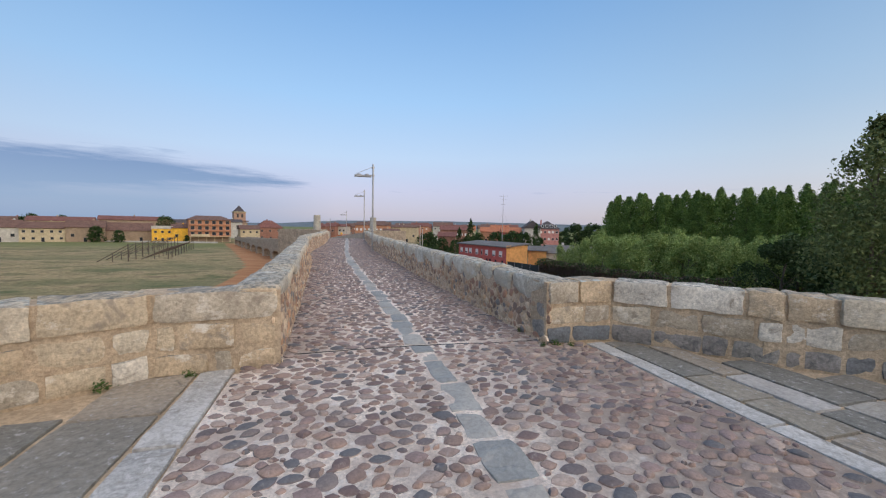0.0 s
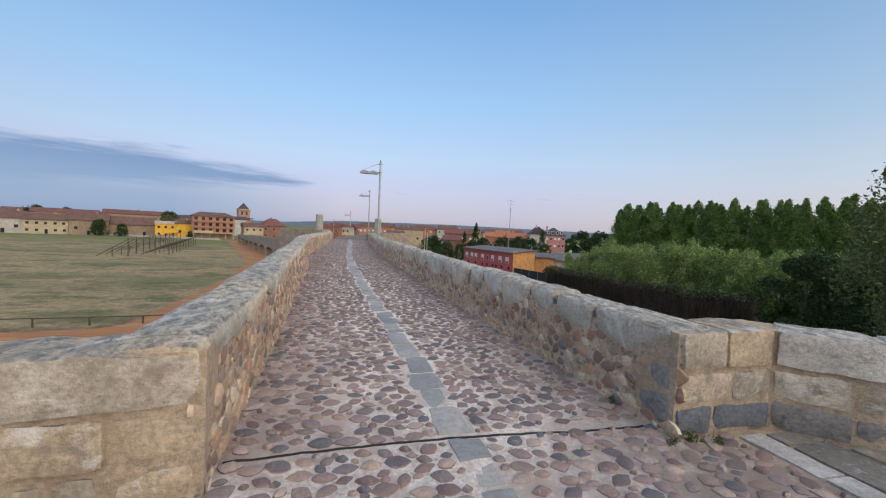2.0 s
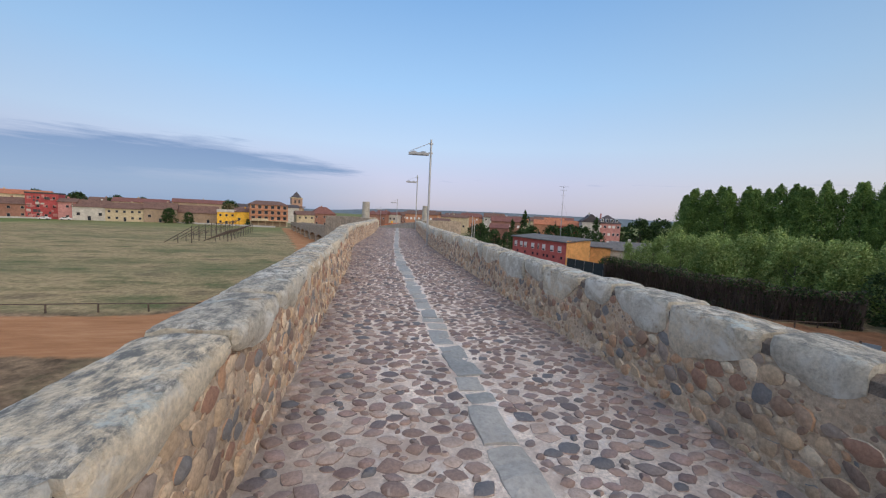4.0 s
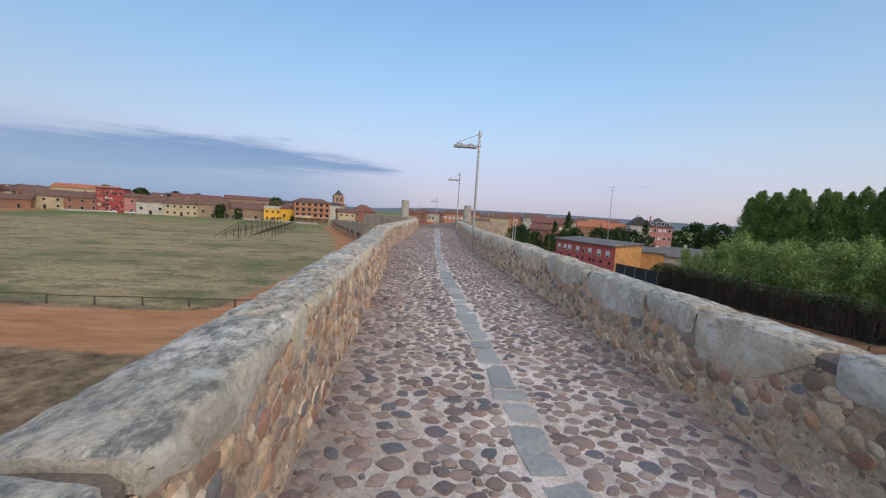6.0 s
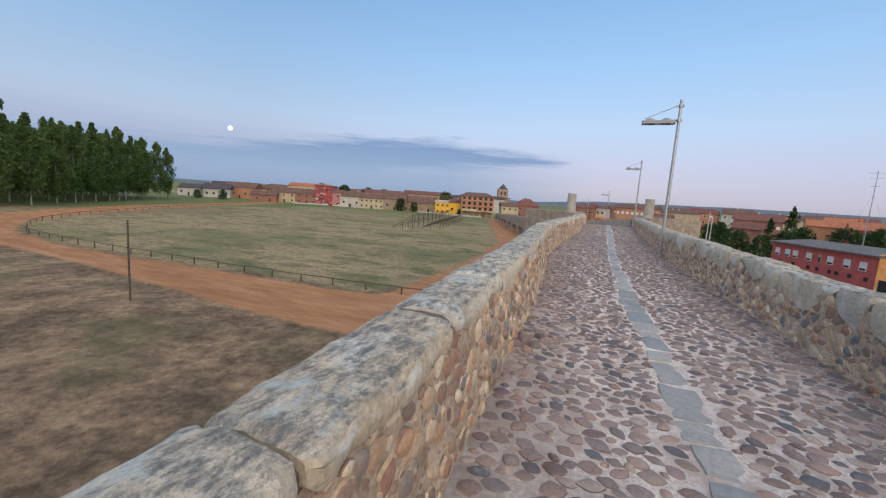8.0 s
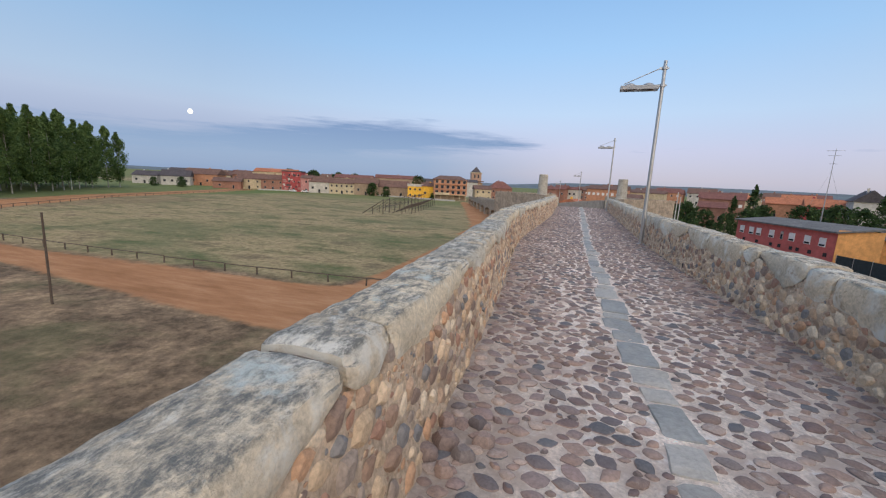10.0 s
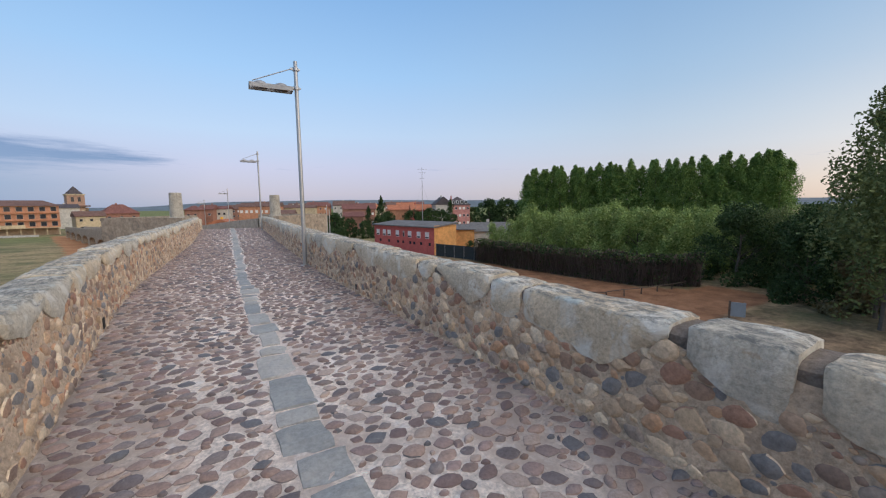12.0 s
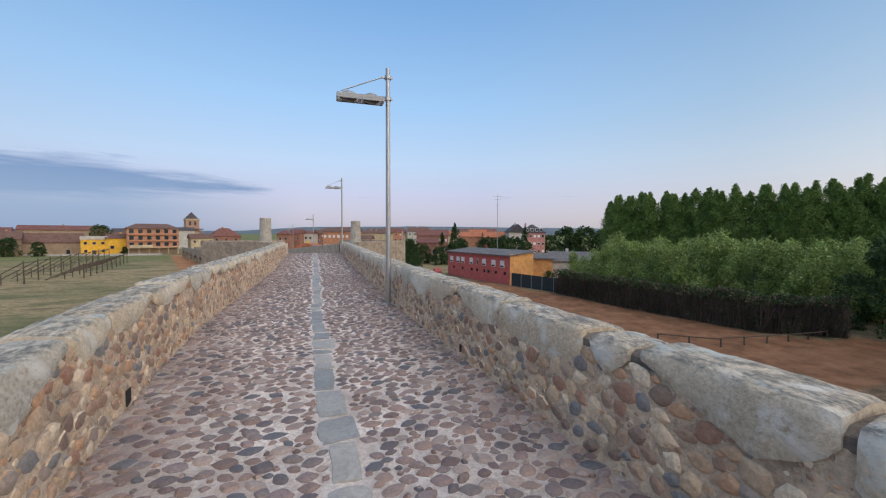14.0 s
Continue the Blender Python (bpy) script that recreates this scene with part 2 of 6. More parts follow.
M_FARSTONE = surface("bridge_masonry", [(0.36, 0.30, 0.23)], grain=5, stain=(0.22, 0.19, 0.16), stain_scale=1.2, stain2=(0.45, 0.38, 0.29), stain2_scale=3, bump=0.8, bump_scale=7, spread=0.4)
M_STEEL = surface("galvanised_steel", [(0.42, 0.43, 0.44)], grain=40, rough=0.38, metal=0.85, bump=0.05, spread=0.12)
M_LAMPGREY = surface("lamp_grey_paint", [(0.33, 0.34, 0.35)], grain=40, rough=0.45, metal=0.3, bump=0.0, spread=0.1)
M_LENS = surface("lamp_reflector", [(0.09, 0.09, 0.095)], grain=30, rough=0.25, metal=0.6, bump=0.0, spread=0.1)
M_WOOD = surface("weathered_wood", [(0.10, 0.075, 0.058)], grain=30, rough=0.9, stain=(0.16, 0.13, 0.11), stain_scale=6, bump=0.4)
M_BARK = surface("bark", [(0.13, 0.11, 0.09)], grain=14, rough=0.95, bump=0.8, bump_scale=14)
M_PALEBARK = surface("poplar_bark", [(0.36, 0.34, 0.29)], grain=8, rough=0.95, stain=(0.16, 0.15, 0.13), stain_scale=3, bump=0.5, bump_scale=14)
M_CONCRETE = surface("concrete_pole", [(0.48, 0.47, 0.44)], grain=12, bump=0.2)


def leafy(name, cols):
    m = bpy.data.materials.new(name)
    m.use_nodes = True
    nt = m.node_tree
    b = nt.nodes["Principled BSDF"]
    r = ramp_node(nt, [(i / (len(cols) - 1), c) for i, c in enumerate(cols)])
    nt.links.new(nt.nodes.new("ShaderNodeNewGeometry").outputs["Random Per Island"], r.inputs[0])
    patch = ramp_node(nt, [(0.3, (0.7, 0.7, 0.7)), (0.7, (1.3, 1.3, 1.2))])
    nt.links.new(noise_out(nt, 0.45, 3), patch.inputs[0])
    nt.links.new(mixer(nt, 1.0, r.outputs[0], patch.outputs[0], "MULTIPLY"), b.inputs["Base Color"])
    b.inputs["Roughness"].default_value = 0.65
    b.inputs["Specular IOR Level"].default_value = 0.2
    t = nt.nodes.new("ShaderNodeBsdfTranslucent")
    nt.links.new(r.outputs[0], t.inputs[0])
    mx = nt.nodes.new("ShaderNodeMixShader")
    mx.inputs[0].default_value = 0.25
    nt.links.new(b.outputs[0], mx.inputs[1])
    nt.links.new(t.outputs[0], mx.inputs[2])
    nt.links.new(mx.outputs[0], nt.nodes["Material Output"].inputs[0])
    return m


M_POPLAR = leafy("poplar_leaves", [(0.082, 0.145, 0.044), (0.160, 0.260, 0.076), (0.255, 0.370, 0.112)])
M_GROVE = leafy("grove_leaves", [(0.050, 0.086, 0.030), (0.098, 0.160, 0.052), (0.165, 0.240, 0.080)])
M_WILLOW = leafy("willow_leaves", [(0.140, 0.215, 0.066), (0.255, 0.350, 0.115), (0.390, 0.460, 0.175)])
M_DARKLEAF = leafy("dark_leaves", [(0.027, 0.050, 0.020), (0.050, 0.090, 0.033), (0.078, 0.128, 0.046)])
M_OLIVE = leafy("olive_leaves", [(0.085, 0.120, 0.050), (0.145, 0.190, 0.075), (0.215, 0.250, 0.105)])
M_DRYLEAF = leafy("dry_leaves", [(0.108, 0.090, 0.048), (0.168, 0.138, 0.072), (0.216, 0.180, 0.096)])
M_BRUSH = leafy("brushwood", [(0.068, 0.053, 0.047), (0.118, 0.092, 0.080), (0.185, 0.140, 0.115)])
M_WEED = leafy("weed_leaves", [(0.05, 0.10, 0.03), (0.09, 0.15, 0.04)])


def plaster(name, c, spread=0.2):
    return surface(name, [c], grain=1.2, stain=tuple(v * 0.78 for v in c), stain_scale=0.5, stain_at=(0.5, 0.7), bump=0.1, bump_scale=6, spread=spread, coarse=0.3)


WHITE, CREAM, TAN = plaster("white_render", (0.54, 0.51, 0.46)), plaster("cream_render", (0.54, 0.45, 0.30)), plaster("tan_stone", (0.36, 0.27, 0.19))
BRICK, TERRACOTTA, PINK = plaster("brick_wall", (0.32, 0.165, 0.12)), plaster("terracotta_render", (0.50, 0.25, 0.15)), plaster("pink_render", (0.50, 0.24, 0.22))
YELLOW, ORANGE, RED = plaster("yellow_render", (0.80, 0.46, 0.06)), plaster("orange_render", (0.72, 0.36, 0.13)), plaster("red_render", (0.42, 0.085, 0.085))
PINKSTONE = plaster("pinkish_stone", (0.42, 0.27, 0.20))
CRIMSON = plaster("crimson_render", (0.50, 0.13, 0.115), 0.12)


def tiles(name, c):
    return surface(name, [c], grain=2.5, stain=tuple(v * 0.65 for v in c), stain_scale=0.9, stain2=tuple(min(v * 1.4, 1) for v in c), stain2_scale=1.6, bump=0.5, bump_scale=5, coarse=0.4)


ROOF_DARK, ROOF_BROWN, ROOF_ORANGE = tiles("dark_roof", (0.085, 0.075, 0.08)), tiles("brown_roof_tiles", (0.16, 0.095, 0.075)), tiles("orange_roof_tiles", (0.42, 0.16, 0.085))
ROOF_MAROON, ROOF_GREY = tiles("maroon_roof_tiles", (0.19, 0.085, 0.07)), tiles("grey_sheet_roof", (0.15, 0.145, 0.14))
M_GLASS = surface("dark_pane", [(0.03, 0.035, 0.045)], grain=3, rough=0.12, bump=0.0, spread=0.1)
M_SHUTTER = surface("white_shutter", [(0.70, 0.70, 0.68)], grain=3, rough=0.6, bump=0.0, spread=0.08)
M_FRAME = surface("window_frame_paint", [(0.40, 0.36, 0.32)], grain=3, rough=0.6, bump=0.0, spread=0.1)
M_NET = surface("dark_green_screen", [(0.030, 0.042, 0.045)], grain=6, rough=0.7, bump=0.2, spread=0.3)
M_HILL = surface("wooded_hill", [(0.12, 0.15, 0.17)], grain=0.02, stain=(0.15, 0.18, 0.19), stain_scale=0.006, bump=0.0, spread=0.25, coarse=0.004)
M_HOLE = surface("pipe_dark", [(0.03, 0.027, 0.025)], grain=20, bump=0.0)
M_SIGN = surface("sign_panel", [(0.21, 0.25, 0.29)], grain=10, rough=0.3, bump=0.0, spread=0.1)
M_CARW = surface("white_car_paint", [(0.7, 0.7, 0.7)], grain=3, rough=0.25, bump=0.0, spread=0.05)
M_TYRE = surface("tyre_rubber", [(0.03, 0.03, 0.03)], grain=20, bump=0.0)
moonmat = bpy.data.materials.new("moonlit_disc")
moonmat.use_nodes = True
mb = moonmat.node_tree.nodes["Principled BSDF"]
mb.inputs["Base Color"].default_value = (0.9, 0.85, 0.75, 1)
mb.inputs["Emission Color"].default_value = (1.0, 0.93, 0.78, 1)
mb.inputs["Emission Strength"].default_value = 1.3

# ground: dry meadow, with bare sandy track where the mesh's "dirt" says so
M_GROUND = bpy.data.materials.new("meadow_ground")
M_GROUND.use_nodes = True
gt = M_GROUND.node_tree
gb = gt.nodes["Principled BSDF"]
gb.inputs["Roughness"].default_value = 0.95
gb.inputs["Specular IOR Level"].default_value = 0.1


def attr(nt, name):
    n = nt.nodes.new("ShaderNodeAttribute")
    n.attribute_name = name
    return n.outputs["Fac"]


dry = ramp_node(gt, [(0.33, (0.115, 0.135, 0.058)), (0.42, (0.20, 0.175, 0.09)), (0.53, (0.36, 0.28, 0.155)), (0.64, (0.20, 0.155, 0.092))])
gt.links.new(noise_out(gt, 0.12, 12, 0.72, stretch=(0.8, 1.35, 1.0)), dry.inputs[0])
tuft = ramp_node(gt, [(0.3, (0.5, 0.5, 0.5)), (0.7, (1.45, 1.45, 1.45))])
gt.links.new(noise_out(gt, 1.7, 8, 0.75), tuft.inputs[0])
gcol = mixer(gt, 1.0, dry.outputs[0], tuft.outputs[0], "MULTIPLY")
scrub = ramp_node(gt, [(0.38, (0.115, 0.085, 0.055)), (0.5, (0.215, 0.15, 0.095)), (0.62, (0.36, 0.255, 0.155))])
gt.links.new(noise_out(gt, 0.28, 12, 0.76), scrub.inputs[0])
scol = mixer(gt, 1.0, scrub.outputs[0], tuft.outputs[0], "MULTIPLY")
gcol = mixer(gt, sharpen(gt, noise_out(gt, 0.035, 8, 0.62, stretch=(0.8, 1.5, 1.0)), 0.46, 0.62), gcol, mixer(gt, 0.55, gcol, (0.095, 0.125, 0.055)))
scol = mixer(gt, sharpen(gt, noise_out(gt, 0.10, 8, 0.66), 0.50, 0.62), scol, mixer(gt, 0.5, scol, (0.12, 0.125, 0.06)))
gcol = mixer(gt, attr(gt, "scrub"), gcol, scol)
green = ramp_node(gt, [(0.3, (0.10, 0.14, 0.045)), (0.7, (0.17, 0.21, 0.075))])
gt.links.new(noise_out(gt, 0.3, 6), green.inputs[0])
gcol = mixer(gt, attr(gt, "green"), gcol, green.outputs[0])
sand = ramp_node(gt, [(0.35, (0.31, 0.15, 0.072)), (0.5, (0.40, 0.20, 0.098)), (0.65, (0.48, 0.265, 0.14))])
gt.links.new(noise_out(gt, 0.40, 9, 0.7, stretch=(0.35, 1.6, 1)), sand.inputs[0])
rut = gt.nodes.new("ShaderNodeMath")
rut.operation = "ADD"
gt.links.new(attr(gt, "dirt"), rut.inputs[0])
jit = gt.nodes.new("ShaderNodeMath")
jit.operation = "MULTIPLY_ADD"
gt.links.new(noise_out(gt, 0.8, 7, 0.7), jit.inputs[0])
jit.inputs[1].default_value, jit.inputs[2].default_value = 0.7, -0.35
gt.links.new(jit.outputs[0], rut.inputs[1])
# darker soil colours, with the shade of the trees painted in
earth = ramp_node(gt, [(0.35, (0.15, 0.078, 0.045)), (0.5, (0.23, 0.118, 0.064)), (0.65, (0.30, 0.16, 0.09))])
gt.links.new(noise_out(gt, 0.5, 9, 0.7), earth.inputs[0])
soil = mixer(gt, attr(gt, "damp"), sand.outputs[0], earth.outputs[0])
gcol = mixer(gt, sharpen(gt, rut.outputs[0], 0.35, 0.65), gcol, soil)
gt.links.new(gcol, gb.inputs["Base Color"])
gbump = gt.nodes.new("ShaderNodeBump")
gbump.inputs["Strength"].default_value, gbump.inputs["Distance"].default_value = 0.7, 0.15
gt.links.new(noise_out(gt, 2.2, 8, 0.75), gbump.inputs["Height"])
gt.links.new(gbump.outputs[0], gb.inputs["Normal"])

# ---- helpers of this scene ----
G = -8.6                                   # the meadow under the bridge
rng = random.Random(7)
nrg = np.random.default_rng(7)


def mesh_of(name, verts, faces, material, smooth=False):
    me = bpy.data.meshes.new(name)
    me.from_pydata([tuple(v) for v in verts], [], [tuple(int(i) for i in f) for f in faces])
    me.materials.append(material)
    if smooth:
        me.polygons.foreach_set("use_smooth", [True] * len(me.polygons))
    me.update()
    if smooth:
        me.set_sharp_from_angle(angle=radians(38))
    return me


def bm_mesh(name, bm, material, smooth=False):
    me = bpy.data.meshes.new(name)
    bm.to_mesh(me)
    bm.free()
    me.materials.append(material)
    if smooth:
        me.polygons.foreach_set("use_smooth", [True] * len(me.polygons))
    return me


def under(ob, parent, label=""):
    ob.parent = parent
    if label:
        ob["label"] = label
    return ob


def part(name, bm, material, parent, label="", smooth=False):
    return under(new(name, bm_mesh(name, bm, material, smooth)), parent, label)


def thing(name, x, y, z, yaw, label, category, group="", kind=""):
    ob = new(name)
    ob.matrix_basis = pose(x, y, z, 0, 0, yaw)
    return tagged(ob, label, category, group, kind)


def add_box(bm, a, b, bevel=0.0):
    made = bmesh.ops.create_cube(bm, size=1)["verts"]
    for v in made:
        v.co = Vector([a[i] if v.co[i] < 0 else b[i] for i in range(3)])
    if bevel:
        edges = list({e for v in made for e in v.link_edges})
        bmesh.ops.bevel(bm, geom=edges, offset=bevel, segments=1, affect="EDGES", profile=0.5)
    return made


def add_rod(bm, a, b, r0, r1=None, sides=10):
    a, b = Vector(a), Vector(b)
    turn = (b - a).to_track_quat("Z", "Y").to_matrix().to_4x4()
    bmesh.ops.create_cone(bm, cap_ends=True, segments=sides, radius1=r0, radius2=r0 if r1 is None else r1, depth=(b - a).length,
                          matrix=Matrix.Translation((a + b) / 2) @ turn)


def box_bm(a, b, bevel=0.0):
    bm = bmesh.new()
    add_box(bm, a, b, bevel)
    return bm


def rod_bm(a, b, r0, r1=None, sides=10):
    bm = bmesh.new()
    add_rod(bm, a, b, r0, r1, sides)
    return bm


def rough_block(lx, ly, lz, seed, bevel=0.025, amp=0.012, cell=0.16):
    """A worn stone block, centred, its edges rounded and its faces uneven."""
    nx, ny, nz = (max(2, min(7, int(v / cell) + 2)) for v in (lx, ly, lz))
    verts, faces, index = [], [], {}
    half = Vector((lx / 2, ly / 2, lz / 2))

    def vert(i, j, k):
        key = (i, j, k)
        if key not in index:
            p = Vector(((i / nx * 2 - 1) * half.x, (j / ny * 2 - 1) * half.y, (k / nz * 2 - 1) * half.z))
            inner = Vector([max(-h + bevel, min(h - bevel, c)) for c, h in zip(p, half)])
            d = p - inner
            if sum(abs(c) > 1e-6 for c in d) > 1:
                p = inner + d.normalized() * bevel
            n = noise.noise_vector((p + Vector((seed * 3.1, seed * 1.7, seed))) * 5.0)
            index[key] = len(verts)
            verts.append(p + n * amp)
        return index[key]

    for k in (0, nz):
        for i in range(nx):
            for j in range(ny):
                q = [vert(i, j, k), vert(i + 1, j, k), vert(i + 1, j + 1, k), vert(i, j + 1, k)]
                faces.append(q if k else q[::-1])
    for j in (0, ny):
        for i in range(nx):
            for k in range(nz):
                q = [vert(i, j, k), vert(i + 1, j, k), vert(i + 1, j, k + 1), vert(i, j, k + 1)]
                faces.append(q[::-1] if j else q)
    for i in (0, nx):
        for j in range(ny):
            for k in range(nz):
                q = [vert(i, j, k), vert(i, j + 1, k), vert(i, j + 1, k + 1), vert(i, j, k + 1)]
                faces.append(q if i else q[::-1])
    return verts, faces


# ---- plan of the bridge: inner faces of the parapets, and the slab strip, along y ----
def x_left(y):
    return float(np.interp(y, (5.4, 9, 12, 15, 18, 20, 22, 24, 26, 28, 30, 34.5, 38, 52), (-1.69, -1.79, -1.88, -1.97, -2.08, -2.20, -2.38, -2.50, -2.54, -2.46, -2.36, -2.14, -2.0, -1.98)))


def x_right(y):
    return float(np.interp(y, (5.5, 9, 12.5, 16, 19.6, 22.7, 27, 36, 52), (1.87, 1.79, 1.68, 1.63, 1.57, 1.47, 1.46, 1.78, 2.50)))


def x_strip(y):
    return float(np.interp(y, (-5, 3, 7.6, 11, 15.5, 18, 26, 31.5, 52), (0.10, 0.12, 0.0, -0.12, -0.30, -0.42, -0.43, -0.25, 0.25)))


# how far the parapets lean outwards at their top, and the height of their coping
def lean_left(y):
    return float(np.interp(y, (5.4, 9, 11, 13, 15, 18, 22, 26, 30, 40, 53), (0.03, 0.05, 0.10, 0.18, 0.20, 0.19, 0.15, 0.18, 0.20, 0.18, 0.15)))


def lean_right(y):
    return float(np.interp(y, (5.5, 12, 18, 26, 53), (0.0, 0.02, 0.09, 0.12, 0.10)))


def top_left(y):
    return float(np.interp(y, (5.4, 16, 22, 28, 40, 53), (0.925, 0.92, 0.965, 1.01, 1.02, 0.98)))


def top_right(y):
    return float(np.interp(y, (5.5, 16, 20, 53), (0.92, 0.925, 0.945, 0.95)))


def deck_z(x, y):
    return 0.012 * noise.noise(Vector((x * 0.9, y * 0.9, 0.0))) - 0.012 * max(0.0, y - 44.0) ** 1.2 * 0.25


END = 53.0                                  # the first straight of the bridge ends here
NL = [(-1.69, 5.42), (-2.90, 5.27), (-3.90, 4.70), (-5.60, 3.00), (-6.20, 0.50), (-5.00, -2.50), (-1.90, -4.20), (-1.9, -14.0)]
NR = [(1.87, 5.50), (2.95, 5.52), (4.30, 4.05), (5.80, 2.60), (6.30, 0.40), (5.00, -2.20), (1.95, -3.90), (1.95, -14.0)]
WALL = 0.48

# ---- ground ----


def spaced(fine0, fine1, step, far):
    out = list(np.arange(fine0, fine1 + 1e-6, step))
    d, lo, hi = step, fine0, fine1
    while hi < far or lo > -far:
        d *= 1.5
        lo, hi = lo - d, hi + d
        out = [max(lo, -far)] * (lo > -far * 1.5) + out + [min(hi, far)] * (hi < far * 1.5)
    return np.unique(np.round(out, 3))


def inside(px, py, poly):
    hit, x, y = np.zeros(px.shape, bool), px, py
    for (x0, y0), (x1, y1) in zip(poly, poly[1:] + poly[:1]):
        cross = ((y0 > y) != (y1 > y)) & (x < (x1 - x0) * (y - y0) / (y1 - y0 + 1e-9) + x0)
        hit ^= cross
    return hit


def away(px, py, line):
    best = np.full(px.shape, 1e9)
    for (x0, y0), (x1, y1) in zip(line, line[1:]):
        dx, dy = x1 - x0, y1 - y0
        s = np.clip(((px - x0) * dx + (py - y0) * dy) / (dx * dx + dy * dy), 0, 1)
        best = np.minimum(best, np.hypot(px - x0 - s * dx, py - y0 - s * dy))
    return best


FIELD = [(-19.5, 52), (-22, 45.0), (-30, 44.2), (-44, 43.4), (-62, 43.2), (-76, 43.2), (-88, 44.5), (-100, 49.5), (-108, 55), (-118, 65), (-128, 80),
         (-143, 104), (-159, 152), (-180, 205), (-150, 222), (-110, 226), (-56, 217), (-38, 160), (-22.5, 105), (-19.5, 75)]
gx, gy = spaced(-240, 110, 1.6, 4500), spaced(-30, 300, 1.6, 4500)
PX, PY = np.meshgrid(gx, gy)
inn = inside(PX, PY, FIELD)
edge = away(PX, PY, FIELD + FIELD[:1])
track_w = np.interp(PX, (-140, -95, -76, -53, -36, -20), (15, 10, 6.0, 7.2, 9.5, 12))
near_track = (~inn) & (PY < 240) & (PX < -5)
dirt = np.where(near_track, np.clip((track_w - edge) / 2.0 + 0.5, 0, 1) * np.clip((edge - 0.6) / 1.6, 0.25, 1), 0)
dirt = np.where(inn, np.clip(0.5 - edge / 1.5, 0, 1) * 0.8, dirt)
dirt = np.where(PY > 206, 0, dirt)
dirt = np.where(inside(PX, PY, [(-19.5, 50), (-19.5, 75), (-22.5, 105), (-38, 160), (-56, 219), (-40, 219), (-22, 160), (-9, 105), (-4, 70), (-4, 50), (-19.5, 50)]), 1.0, dirt)
# the same track comes out under the bridge on the other side
right = inside(PX, PY, [(-6, 33), (-6, 70), (6, 100), (30, 104), (36, 88), (42, 60), (45, 41), (52, 39), (52, 31), (30, 31)])
dirt = np.where(right, np.where(PY > 60, 0.9, 0.72), dirt)
# tree shade put into the soil colour right of x 3, gone by y 100
damp = np.where(PX > 3, np.clip((100 - PY) / 25, 0, 1), 0.0)
dirt = np.where((PX > -20) & (PX < -4) & (PY > 33) & (PY < 46.5), 1.0, dirt)
scrubby = np.clip(np.where((~inn) & (PY < 47) & (PX < 0), 1.0, 0.0) + np.where((PX > 3) & (PX < 60) & (PY < 100), 1.0, 0) + np.where((PX < -118) & (PY < 120), 0.4, 0), 0, 1)
greenish = np.clip(np.where((PX < -150) & (PY > 70) & (PY < 215), 0.8, 0) + np.clip((PY - 165) / 60, 0, 0.6) * inn + np.where((PX > 40) & (PY > 5), 0.12, 0)
                   + np.clip(1 - np.hypot(PX + 6, PY - 12) / 9, 0, 1) * 0.9 + np.clip((PY - 260) / 60, 0, 0.7), 0, 1)
PZ = np.full(PX.shape, G)
for r in range(PX.shape[0]):
    for c in range(PX.shape[1]):
        if abs(PX[r, c]) < 260 and abs(PY[r, c]) < 310:
            PZ[r, c] += 0.18 * noise.noise(Vector((PX[r, c] * 0.06, PY[r, c] * 0.06, 3.0)))
nc = len(gx)
quads = [(r * nc + c, r * nc + c + 1, (r + 1) * nc + c + 1, (r + 1) * nc + c) for r in range(len(gy) - 1) for c in range(nc - 1)]
gm = mesh_of("ground", np.stack([PX.ravel(), PY.ravel(), PZ.ravel()], 1), quads, M_GROUND, True)
for nm, val in (("dirt", dirt), ("scrub", scrubby), ("green", greenish), ("damp", damp)):
    gm.attributes.new(nm, "FLOAT", "POINT").data.foreach_set("value", val.ravel().astype(np.float32))
ground = tagged(new("ground", gm), "dry meadow with a bare reddish sand track", "ground", kind="structure")

# far wooded ridge beyond the town
hv, hf = [], []
for i in range(121):
    a = radians(-110 + 220 * i / 120)
    h = 22 + 26 * (noise.noise(Vector((i * 0.05, 0, 0))) + 1) * 0.6 + 5 * noise.noise(Vector((i * 0.4, 5, 0)))
    h *= float(np.interp(-110 + 220 * i / 120, (-75, -30, -8, 0, 40, 75), (0.5, 0.55, 0.5, 1.15, 1.15, 0.8)))
    for rad, z in ((2300, G), (2600, G + h), (3100, G + h * 0.6)):
        hv.append((math.sin(a) * rad, math.cos(a) * rad, z))
    if i:
        for k in range(2):
            hf.append((3 * i - 3 + k, 3 * i + k, 3 * i + k + 1, 3 * i - 2 + k))
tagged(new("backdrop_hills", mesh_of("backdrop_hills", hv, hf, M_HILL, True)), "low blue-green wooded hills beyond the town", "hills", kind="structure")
moon_bm = bmesh.new()
bmesh.ops.create_uvsphere(moon_bm, u_segments=24, v_segments=14, radius=20)
moon = new("moon", bm_mesh("moon", moon_bm, moonmat, True))
moon.matrix_basis = pose(-0.7592 * 4000, 0.6399 * 4000, 0.119 * 4000)
tagged(moon, "pale full moon low over the cloud bank", "moon")

# ---- bridge body: piers and round arches under the deck ----


